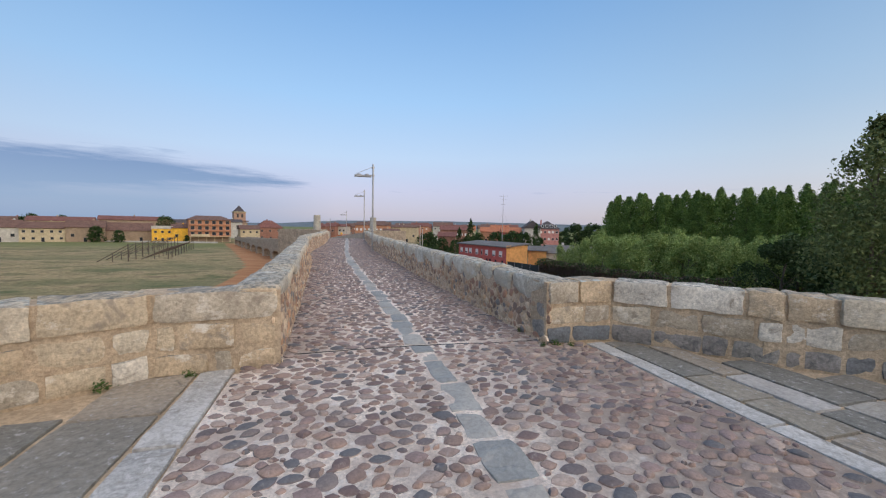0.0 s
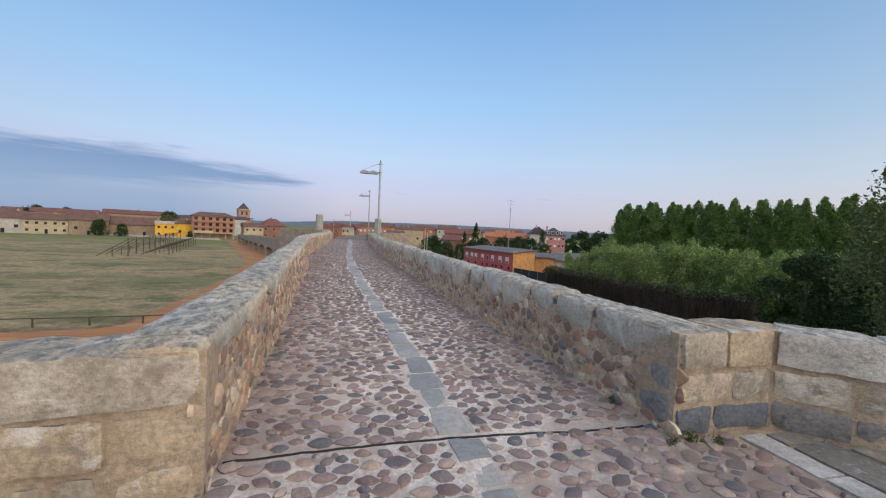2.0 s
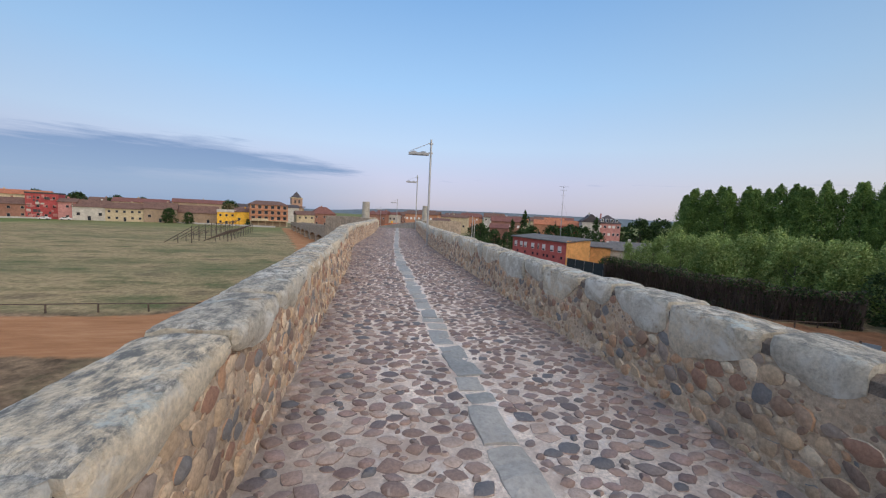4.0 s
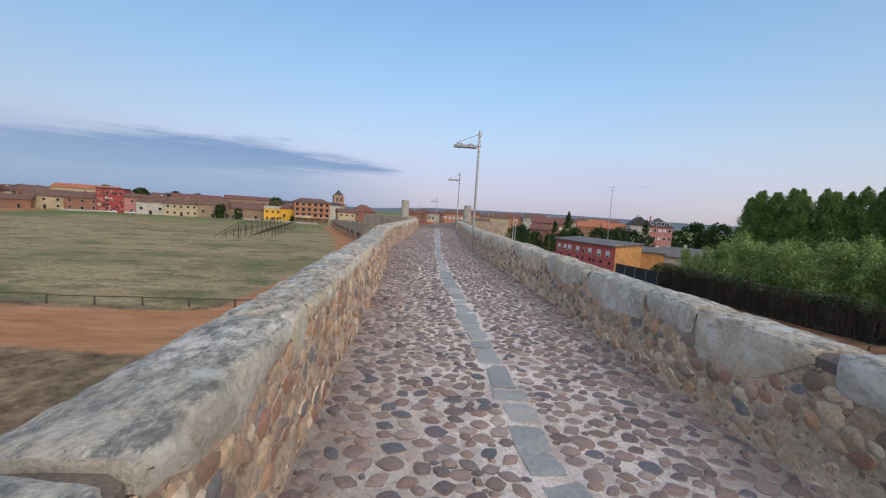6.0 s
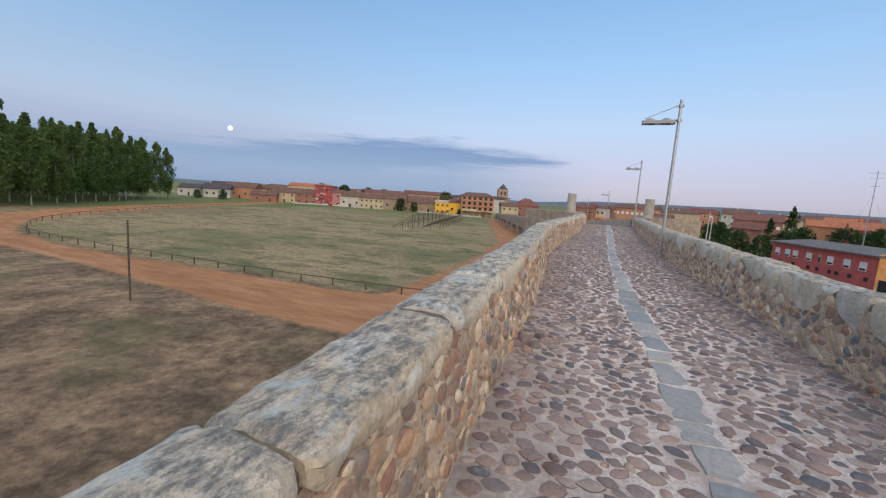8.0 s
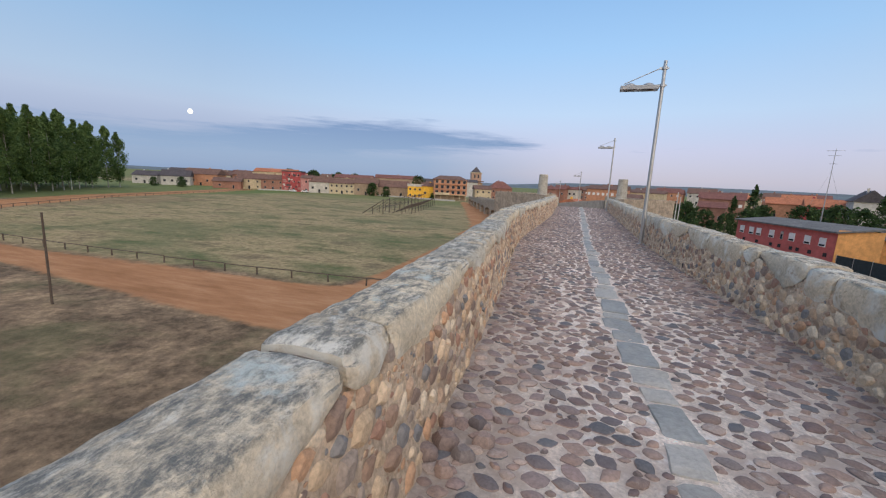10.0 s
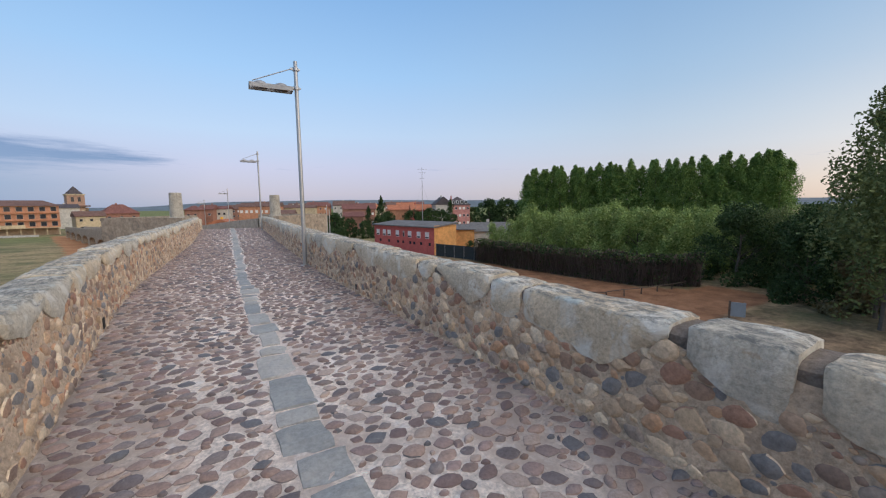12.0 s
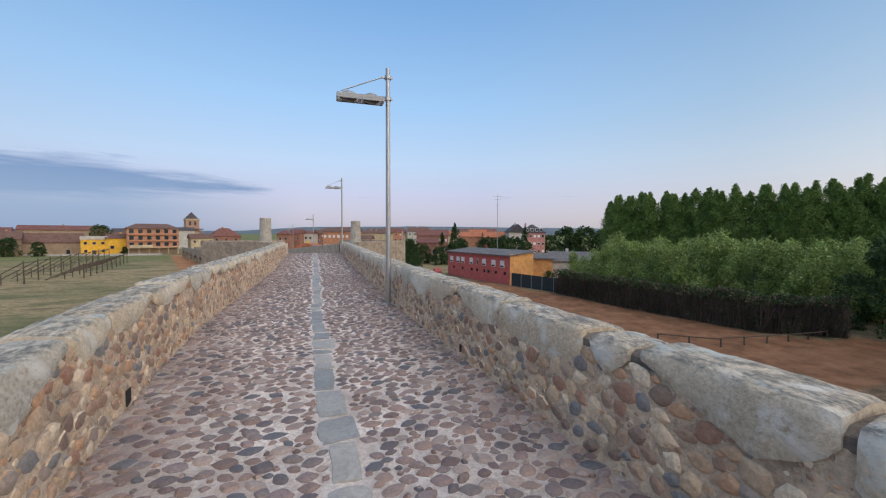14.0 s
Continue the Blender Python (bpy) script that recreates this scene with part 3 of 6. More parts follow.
def arched_body(name, side, s0, s1, bays, label, spring, crown):
    """side(s): the left and right points and the top z at a length s along the bridge."""
    verts, faces = [], []

    def quad(*ps):
        base = len(verts)
        verts.extend(ps)
        faces.append(tuple(range(base, base + 4)))

    bay = (s1 - s0) / bays
    for b in range(bays):
        a0 = s0 + b * bay
        pier = bay * 0.24
        o0, o1 = a0 + pier / 2, a0 + bay - pier / 2
        n = 14
        line = [(a0, G - 0.4), (o0, G - 0.4), (o0, spring)]
        line += [(o0 + (o1 - o0) * (1 - math.cos(math.pi * k / n)) / 2, spring + (crown - spring) * math.sin(math.pi * k / n)) for k in range(1, n)]
        line += [(o1, spring), (o1, G - 0.4), (a0 + bay, G - 0.4)]
        for (u0, z0), (u1, z1) in zip(line, line[1:]):
            l0, r0, t0 = side(u0)
            l1, r1, t1 = side(u1)
            if u1 > u0 + 1e-6:
                quad((*l0, z0), (*l1, z1), (*l1, t1), (*l0, t0))
                quad((*r1, z1), (*r0, z0), (*r0, t0), (*r1, t1))
            quad((*l0, z0), (*r0, z0), (*r1, z1), (*l1, z1))
    return tagged(new(name, mesh_of(name, verts, faces, M_FARSTONE)), label, "bridge", kind="structure")


def first_side(s):
    return (x_left(s) - lean_left(s) - WALL + 0.02, s), (x_right(s) + lean_right(s) + WALL - 0.02, s), -0.06


arched_body("wall_bridge_body", first_side, 5.0, END, 5, "rubble masonry body of the old bridge with round arches", -5.0, -1.4)
arched_body("wall_bridge_body_behind", lambda s: ((-2.4, s), (2.4, s), -0.06), -14.0, -4.0, 1, "rubble masonry body of the old bridge", -5.0, -1.4)

FARLINE = ((0.1, END), (-1.2, 66), (-4.5, 84), (-11, 108), (-26, 150), (-46, 208))
FARZ = (-0.16, -0.7, -1.8, -2.9, -4.4, -5.6)
far_len = [0.0]
for p, q in zip(FARLINE, FARLINE[1:]):
    far_len.append(far_len[-1] + math.dist(p, q))


def far_at(s):
    x = float(np.interp(s, far_len, [p[0] for p in FARLINE]))
    y = float(np.interp(s, far_len, [p[1] for p in FARLINE]))
    z = float(np.interp(s, far_len, FARZ))
    x2 = float(np.interp(s + 1, far_len, [p[0] for p in FARLINE])) - float(np.interp(s - 1, far_len, [p[0] for p in FARLINE]))
    y2 = float(np.interp(s + 1, far_len, [p[1] for p in FARLINE])) - float(np.interp(s - 1, far_len, [p[1] for p in FARLINE]))
    d = math.hypot(x2, y2)
    return x, y, z, -y2 / d, x2 / d


def far_side(s):
    x, y, z, nx, ny = far_at(s)
    return (x + nx * 2.7, y + ny * 2.7), (x - nx * 2.7, y - ny * 2.7), z - 0.05


arched_body("wall_bridge_far", far_side, 0.0, far_len[-1], 13, "far stretch of the stone bridge with a row of arches", -7.0, -5.9)


def ribbon(name, rows, material, label, kind="structure", category="", smooth=False):
    """rows: lists of points of equal length, joined to a sheet."""
    n = len(rows[0])
    verts = [p for row in rows for p in row]
    faces = [(i * n + j, i * n + j + 1, (i + 1) * n + j + 1, (i + 1) * n + j) for i in range(len(rows) - 1) for j in range(n - 1)]
    return tagged(new(name, mesh_of(name, verts, faces, material, smooth)), label, category, kind=kind)


ss = np.linspace(0, far_len[-1], 60)
rows = []
for s in ss:
    x, y, z, nx, ny = far_at(s)
    rows.append([(x + nx * k, y + ny * k, z) for k in (2.75, 1, -1, -2.75)])
ribbon("floor_far", rows, M_MORTAR, "cobbled roadway of the far stretch", category="roadway")
for sign, nm in ((1, "wall_far_left"), (-1, "wall_far_right")):
    rows = []
    for s in ss:
        x, y, z, nx, ny = far_at(s)
        wob = 0.05 * noise.noise(Vector((s * 0.4, sign, 0)))
        rows.append([(x + sign * nx * k, y + sign * ny * k, z + h + (wob if h > 0 else 0)) for k, h in ((2.25, -0.1), (2.27, 0.9), (2.3, 0.94), (2.68, 0.94), (2.72, 0.9), (2.74, -0.1))])
    ribbon(nm, rows, M_FARSTONE, "stone parapet of the far stretch", category="parapet")

# ---- deck of mortar ----
ys = np.concatenate([np.arange(-14, 5.4, 0.4), np.arange(5.4, END + 0.2, 0.3)])
rows = []
for y in ys:
    a, b = (-2.12, 2.46) if -4 < y < 5.38 else (x_left(y) - 0.06, x_right(y) + 0.06)
    if y <= -4:
        a, b = -1.95, 2.0
    rows.append([(a + (b - a) * k / 16, y, deck_z(a + (b - a) * k / 16, y)) for k in range(17)])
floor_rows = rows
floor = ribbon("floor", rows, M_MORTAR, "cobblestone roadway of river stones set in pale mortar with a slab strip", category="roadway", smooth=True)
# browner towards both parapets; before y 5.4 browner towards the right
brown_tone = [max(0.0, 1 - min(p[0] - row[0][0], row[-1][0] - p[0]) / 1.15) if p[1] > 5.4 else max(0.0, min(1.0, (p[0] - 0.2) / 1.3, (p[1] + 6) / 3)) for row in floor_rows for p in row]
floor.data.attributes.new("brown_tone", "FLOAT", "POINT").data.foreach_set("value", np.array(brown_tone, np.float32))
bed = bmesh.new()
outline = [(x + (0.3 if x > 0 else -0.3), y) for x, y in NL[1:7]] + [(x + 0.3, y) for x, y in NR[6:0:-1]] + [(1.9, 5.8), (-1.9, 5.7)]
bed_top, bed_low = [bed.verts.new((x, y, -0.022)) for x, y in outline], [bed.verts.new((x, y, -0.30)) for x, y in outline]
bed.faces.new(bed_top), bed.faces.new(bed_low[::-1])
for k in range(len(outline)):
    bed.faces.new((bed_low[k - 1], bed_low[k], bed_top[k], bed_top[k - 1]))
bmesh.ops.recalc_face_normals(bed, faces=bed.faces)
niche_bed = tagged(new("floor_refuge", bm_mesh("floor_refuge", bed, M_ASHMORTAR)), "stone-paved refuge floor on both sides of the roadway", "paving", kind="structure")
# cutwater bodies under the two refuges by the camera's start
for nm, line in (("wall_cutwater_left", NL[:7]), ("wall_cutwater_right", NR[:7])):
    bm = bmesh.new()
    out = [(x + (0.45 if x > 0 else -0.45), y + (0.2 if y > 3 else -0.2)) for x, y in line]
    top = [bm.verts.new((x, y, -0.31)) for x, y in out]
    low = [bm.verts.new((x, y, G - 0.4)) for x, y in out]
    for i in range(len(out)):
        j = (i + 1) % len(out)
        bm.faces.new((low[i], low[j], top[j], top[i]))
    bm.faces.new(top)
    bmesh.ops.recalc_face_normals(bm, faces=bm.faces)
    tagged(new(nm, bm_mesh(nm, bm, M_FARSTONE)), "stone cutwater pier under the refuge", "pier", kind="structure")

# ---- parapets of the straight ----


def face_x(face, lean, sign, y, h):
    """Inner face of a parapet at a height h: leaning, bulging, with a mortar fillet at its foot."""
    bulge = 0.035 * noise.noise(Vector((y * 2.2, h * 2.6, sign * 4.0))) + 0.018 * noise.noise(Vector((y * 7, h * 7, sign * 9.0)))
    foot = (0.05 if sign < 0 else 0.09) * math.exp(-max(h, 0) / 0.08)
    return face(y) + sign * (lean(y) * max(h, 0) / 0.92 + 0.015 + bulge - foot)


def parapet_core(name, face, lean, top, sign, y0, y1, label):
    rows = []
    for y in np.arange(y0, y1 + 0.01, 0.12):
        out, lift = face(y) + sign * lean(y), top(y) - 0.92
        row = [(face_x(face, lean, sign, y, h), y, h) for h in (-0.05, 0.05, 0.12, 0.22, 0.34, 0.46, 0.58, 0.70)]
        row += [(out + sign * 0.035, y, 0.80 + lift), (out + sign * 0.30, y, 0.82 + lift), (out + sign * (WALL - 0.03), y, 0.78 + lift), (out + sign * (WALL - 0.02), y, -0.10)]
        rows.append(row if sign < 0 else row[::-1])
    wall = ribbon(name, rows, M_WALLMORTAR, label, category="parapet", smooth=True)
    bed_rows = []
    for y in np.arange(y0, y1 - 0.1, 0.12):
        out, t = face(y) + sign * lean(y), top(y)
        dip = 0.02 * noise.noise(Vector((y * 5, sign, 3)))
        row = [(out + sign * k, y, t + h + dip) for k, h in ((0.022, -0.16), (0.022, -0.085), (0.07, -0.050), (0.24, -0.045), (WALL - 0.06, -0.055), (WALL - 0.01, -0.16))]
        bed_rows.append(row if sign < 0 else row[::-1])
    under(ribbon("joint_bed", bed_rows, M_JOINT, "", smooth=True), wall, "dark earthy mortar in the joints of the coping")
    return wall


wall_left = parapet_core("wall_left", x_left, lean_left, top_left, -1, 5.44, END, "rubble stone parapet with embedded river pebbles and worn coping slabs")
wall_right = parapet_core("wall_right", x_right, lean_right, top_right, 1, 5.54, END, "rubble stone parapet with embedded river pebbles and pale coping blocks")

# coping slabs: start and end along y, depth of the inner face at the start, at its lowest and at the end, place of the lowest
SLABS_LEFT = [(5.43, 5.66, 0.20, 0.22, 0.20, 0.5), (5.69, 6.85, 0.16, 0.25, 0.16, 0.7), (6.88, 8.08, 0.22, 0.26, 0.14, 0.3), (8.11, 9.19, 0.15, 0.28, 0.20, 0.5),
              (9.27, 10.77, 0.16, 0.30, 0.15, 0.45), (10.81, 11.27, 0.34, 0.36, 0.28, 0.3), (11.30, 12.86, 0.15, 0.22, 0.18, 0.6), (12.95, 14.24, 0.14, 0.27, 0.13, 0.55),
              (14.30, 14.76, 0.20, 0.24, 0.17, 0.5), (14.79, 16.92, 0.24, 0.30, 0.14, 0.3), (16.96, 17.92, 0.15, 0.26, 0.22, 0.6), (17.96, 19.15, 0.13, 0.22, 0.17, 0.4),
              (19.19, 20.25, 0.17, 0.26, 0.14, 0.5), (20.30, 21.52, 0.20, 0.40, 0.12, 0.35), (21.60, 22.47, 0.16, 0.32, 0.20, 0.2), (22.50, 23.98, 0.24, 0.28, 0.12, 0.3)]
SLABS_RIGHT = [(5.57, 6.60, 0.12, 0.38, 0.24, 0.5), (6.68, 7.36, 0.30, 0.32, 0.28, 0.4), (7.52, 8.07, 0.26, 0.28, 0.22, 0.5), (8.14, 9.02, 0.20, 0.48, 0.42, 0.8),
               (9.07, 9.92, 0.34, 0.40, 0.14, 0.5), (10.01, 10.58, 0.22, 0.28, 0.27, 0.3), (10.72, 11.84, 0.11, 0.48, 0.44, 0.45), (11.90, 12.70, 0.30, 0.32, 0.22, 0.3),
               (12.75, 14.40, 0.38, 0.48, 0.30, 0.6), (14.50, 15.90, 0.20, 0.42, 0.30, 0.6), (16.02, 16.56, 0.42, 0.44, 0.26, 0.1), (16.70, 18.11, 0.11, 0.46, 0.30, 0.34),
               (18.17, 18.62, 0.33, 0.36, 0.34, 0.4), (18.68, 19.80, 0.22, 0.40, 0.12, 0.30), (19.89, 20.30, 0.16, 0.31, 0.14, 0.5), (20.42, 21.85, 0.32, 0.40, 0.30, 0.3),
               (21.88, 23.20, 0.32, 0.38, 0.12, 0.3), (23.32, 24.50, 0.14, 0.32, 0.26, 0.5)]


def coping_run(parent, face, lean, top, sign, slabs, y1, lengths, depths, seed):
    """Worn coping slabs end to end, deeper in places on the inner face. Gives (y, bottom) pairs of that face."""
    r = random.Random(seed)
    slabs, edge_line = list(slabs), []
    y = slabs[-1][1] + 0.04
    while y < y1 - 0.2:
        ln = min(r.uniform(*lengths), y1 - y)
        dep = r.uniform(*depths)
        slabs.append((y, y + ln - r.choice((0.025, 0.035, 0.08)), dep * r.uniform(0.4, 1), dep, dep * r.uniform(0.4, 1), r.uniform(0.25, 0.75)))
        y += ln
    for ya, yb, d0, d1, d2, mid in slabs:
        ln = yb - ya
        lift = r.uniform(-0.022, 0.018)
        tip = r.uniform(-0.012, 0.012)
        skew = r.uniform(-0.10, 0.10)
        n = max(7, int(ln / 0.045))
        verts, faces = [], []
        sd = r.uniform(0, 50)
        for i in range(n + 1):
            s = i / n
            yy = ya + s * ln
            x = face(yy) + sign * lean(yy)
            rim = min(s, 1 - s) * ln
            low = float(np.interp(s, (0, mid, 1), (d0, d1, d2)))
            low = max(0.10, low + 0.035 * noise.noise(Vector((yy * 6, sd, 0))) - 0.05 * max(0, 1 - rim / 0.06))
            zt = top(yy) + lift + tip * (s - 0.5)
            edge_line.append((yy, zt - low))
            endr = 0.028 * max(0, 1 - rim / 0.05) ** 2
            chip = max(0.0, noise.noise(Vector((yy * 3.3, sd, 7))) - 0.12) * 0.11 + max(0.0, noise.noise(Vector((yy * 11, sd, 9)))) * 0.03
            jut = 0.032 + 0.016 * noise.noise(Vector((yy * 2, sd, 2)))
            ln_in = lean(yy) * low / 0.92
            prof = [(-jut + 0.040 - ln_in, -low), (-jut + 0.008 + endr - ln_in * 0.7, -low * 0.72), (-jut + endr - ln_in * 0.38, -low * 0.40), (-jut + endr + chip * 0.2, -0.055 - chip * 0.5),
                    (-jut + 0.008 + endr + chip * 0.5, -0.022 - chip * 0.3), (-jut + 0.028 + chip, -0.004 - endr * 0.5),
                    (0.06 + chip, 0.003 - endr * 0.5), (0.13, 0.006 - endr * 0.5), (0.20, 0.009 - endr * 0.5), (0.27, 0.008 - endr * 0.5), (0.35, 0.002 - endr * 0.5),
                    (WALL - 0.05, -0.006 - endr), (WALL + 0.01 - endr, -0.035), (WALL + 0.02, -0.18)]
            for k, h in prof:
                p = Vector((x + sign * k, yy + skew * (k - 0.2), zt + h))
                w = noise.noise_vector(p * 3.0 + Vector((sd, 0, 0))) * 0.012 + noise.noise_vector(p * 9.0 + Vector((0, sd, 0))) * 0.010 + noise.noise_vector(p * 22.0) * 0.004
                verts.append(p + w)
        m = len(prof)
        for i in range(n):
            for j in range(m - 1):
                q = (i * m + j, i * m + j + 1, (i + 1) * m + j + 1, (i + 1) * m + j)
                faces.append(q if sign < 0 else q[::-1])
            q = ((i + 1) * m, i * m, i * m + m - 1, (i + 1) * m + m - 1)
            faces.append(q if sign > 0 else q[::-1])
        faces.append(tuple(range(m)) if sign > 0 else tuple(range(m))[::-1])
        faces.append(tuple(range(n * m, n * m + m))[::-1] if sign > 0 else tuple(range(n * m, n * m + m)))
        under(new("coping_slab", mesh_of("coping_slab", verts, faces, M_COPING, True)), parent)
    return edge_line


edge_l = coping_run(wall_left, x_left, lean_left, top_left, -1, SLABS_LEFT, END, (0.6, 1.3), (0.18, 0.36), 11)
edge_r = coping_run(wall_right, x_right, lean_right, top_right, 1, SLABS_RIGHT, END, (0.6, 1.5), (0.24, 0.46), 23)

# ---- refuge walls of coursed blocks ----


def ashlar_wall(name, line, side, label, seed):
    """A wall of three courses along a line of points; side +1: its body lies to the right of the way along it."""
    r = random.Random(seed)
    core_bm = bmesh.new()
    root = tagged(new(name), label, "parapet", kind="structure")
    for n, (p, q) in enumerate(zip(line, line[1:])):
        p, q = Vector((*p, 0)), Vector((*q, 0))
        d = (q - p).normalized()
        out = Vector((d.y, -d.x, 0)) * side
        ln = (q - p).length
        yaw = math.degrees(math.atan2(d.y, d.x))
        m = Matrix.Translation(p) @ Matrix.Rotation(radians(yaw), 4, "Z")
        sgn = -1 if side > 0 else 1
        made = add_box(core_bm, (-0.02 if n == 0 else -0.2, 0.015 * sgn if sgn > 0 else -(WALL - 0.03), -0.3), (ln + 0.2, (WALL - 0.03) if sgn > 0 else -0.015, 0.885 - 0.006 * n))
        bmesh.ops.transform(core_bm, matrix=m, verts=made)
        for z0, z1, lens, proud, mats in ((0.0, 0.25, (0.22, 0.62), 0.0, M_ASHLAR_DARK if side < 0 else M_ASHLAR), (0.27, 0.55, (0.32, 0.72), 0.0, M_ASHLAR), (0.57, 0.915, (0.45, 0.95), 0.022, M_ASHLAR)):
            s = 0.0
            while s < ln - 0.02:
                l = 1.06 if n == 0 and s == 0 and side > 0 and z1 > 0.9 else r.uniform(*lens)
                if ln - s - l < 0.22:
                    l = ln - s
                gap = r.uniform(0.02, 0.05)
                hz = z1 - z0 - r.uniform(0, 0.025)
                wd = WALL + proud if z1 > 0.9 else 0.30
                vs, fs = rough_block(l - gap, wd, hz, r.uniform(0, 90), 0.038, 0.028, 0.085)
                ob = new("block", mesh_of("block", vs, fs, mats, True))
                mid = p + d * (s + l / 2) + out * (wd / 2 - proud + r.uniform(-0.012, 0.008))
                ob.matrix_basis = pose(mid.x, mid.y, z0 + hz / 2, 0, 0, yaw + r.uniform(-1, 1))
                under(ob, root)
                s += l
    under(new("mortar_core", bm_mesh("mortar_core", core_bm, M_ASHMORTAR)), root)
    return root


ashlar_wall("wall_refuge_left", NL, 1, "refuge parapet of weathered golden stone blocks in three courses", 5)
ashlar_wall("wall_refuge_right", NR, -1, "refuge parapet of pale stone blocks over a dark base course", 9)

# ---- far refuge with its two round pillars ----
for sgn, nm in ((-1, "left"), (1, "right")):
    bm = bmesh.new()
    x0 = x_left(48) - lean_left(48) - 0.45 if sgn < 0 else x_right(48) + lean_right(48) + 0.45
    pts = [(x0, 45.6), (-7.4 if sgn < 0 else 7.3, 50.2), (x0, 55.0)]
    for (ax, ay), (bx, by) in zip(pts, pts[1:]):
        d = Vector((bx - ax, by - ay, 0)).normalized() * 0.24
        nn = Vector((d.y, -d.x, 0))
        a, b = Vector((ax, ay, 0)), Vector((bx, by, 0))
        ring = [a - nn, b - nn + d, b + nn + d, a + nn]
        lo = [bm.verts.new((v.x, v.y, G - 0.4)) for v in ring]
        hi = [bm.verts.new((v.x, v.y, 1.12)) for v in ring]
        for i in range(4):
            bm.faces.new((lo[i], lo[(i + 1) % 4], hi[(i + 1) % 4], hi[i]))
        bm.faces.new(hi)
    bmesh.ops.recalc_face_normals(bm, faces=bm.faces)
    tagged(new("wall_far_refuge_" + nm, bm_mesh("wall_far_refuge", bm, M_FARSTONE)), "stone wall of the far refuge standing out from the bridge", "parapet", kind="structure")


def pillar(x, y, z0, z1, label):
    root = thing("stone_pillar", x, y, z0, 0, label, "pillar", "pillars at the far refuge")
    bm = bmesh.new()
    prof = [(0.50, 0.0), (0.50, 0.12), (0.43, 0.16), (0.42, 0.6), (0.40, 1.2), (0.385, (z1 - z0) - 0.05), (0.36, z1 - z0)]
    rings = [[bm.verts.new((rad * math.cos(a), rad * math.sin(a), h)) for a in np.linspace(0, 2 * math.pi, 20, endpoint=False)] for rad, h in prof]
    for a, b in zip(rings, rings[1:]):
        for i in range(20):
            bm.faces.new((a[i], a[(i + 1) % 20], b[(i + 1) % 20], b[i]))
    bm.faces.new(rings[-1])
    part("shaft", bm, M_PILLAR, root, smooth=False)
    part("base_block", rough_bm(1.05, 1.05, 0.9, 3), M_PILLAR, root).matrix_basis = pose(0, 0, -0.45)
    return root


def rough_bm(lx, ly, lz, seed):
    bm = bmesh.new()
    vs, fs = rough_block(lx, ly, lz, seed, 0.03, 0.015, 0.3)
    made = [bm.verts.new(v) for v in vs]
    for f in fs:
        bm.faces.new([made[i] for i in f])
    return bm


pillar(-3.29, 49.0, 0.95, 2.84, "tapered round pale stone pillar on the parapet")
pillar(3.40, 50.0, 0.95, 2.74, "tapered round pale stone pillar on the parapet")

# ---- street lamps ----


def street_lamp(x, y, z, yaw, h=5.78):
    lamp = thing("street_lamp", x, y, z, yaw, "tall galvanised steel lamp post with two flood heads on an arm", "street lamp", "lamps along the bridge")
    part("mast", rod_bm((0, 0, -0.05), (0, 0, h), 0.062, 0.052, 14), M_STEEL, lamp, smooth=False)
    part("base_plate", box_bm((-0.11, -0.11, -0.01), (0.11, 0.11, 0.02), 0.006), M_STEEL, lamp)
    for zz in (h - 0.22, h - 0.73):
        bm = rod_bm((0, 0, zz - 0.045), (0, 0, zz + 0.045), 0.082, None, 14)
        add_box(bm, (-0.15, -0.025, zz - 0.03), (-0.06, 0.025, zz + 0.03), 0.004)
        add_box(bm, (0.06, -0.02, zz - 0.02), (0.12, 0.02, zz + 0.02), 0.004)
        part("collar", bm, M_STEEL, lamp)
    part("tie_rod", rod_bm((-0.12, 0, h - 0.22), (-1.12, 0, h - 0.66), 0.014, None, 8), M_STEEL, lamp)
    zf = h - 0.80
    bm = bmesh.new()
    for s in (-0.17, 0.17):
        add_box(bm, (-1.20, s - 0.012, zf - 0.06), (-0.12, s + 0.012, zf + 0.06), 0.004)
    for xx in (-1.20, -0.66, -0.12):
        add_box(bm, (xx - 0.012, -0.17, zf - 0.06), (xx + 0.012, 0.17, zf + 0.06), 0.004)
    part("head_frame", bm, M_LAMPGREY, lamp)
    for xx in (-0.93, -0.40):
        dome = bmesh.new()
        prof = [(0.0, 0.155), (0.07, 0.15), (0.14, 0.12), (0.19, 0.04)]
        rings = [[dome.verts.new((xx + r * math.cos(a), r * math.sin(a), zf + k)) for a in np.linspace(0, 2 * math.pi, 16, endpoint=False)] for r, k in prof[1:]]
        tip = dome.verts.new((xx, 0, zf + 0.155))
        for i in range(16):
            dome.faces.new((rings[0][i], rings[0][(i + 1) % 16], tip))
            for a, b in zip(rings, rings[1:]):
                dome.faces.new((b[i], b[(i + 1) % 16], a[(i + 1) % 16], a[i]))
        head = part("flood_head", dome, M_LAMPGREY, lamp, smooth=True)
        bowl = bmesh.new()
        bmesh.ops.create_uvsphere(bowl, u_segments=18, v_segments=9, radius=1, matrix=Matrix.Translation((xx, 0, zf)) @ Matrix.Diagonal((0.20, 0.155, 0.075, 1)))
        part("reflector", bowl, M_LENS, head, "dark glass reflector bowl", True)
    return lamp


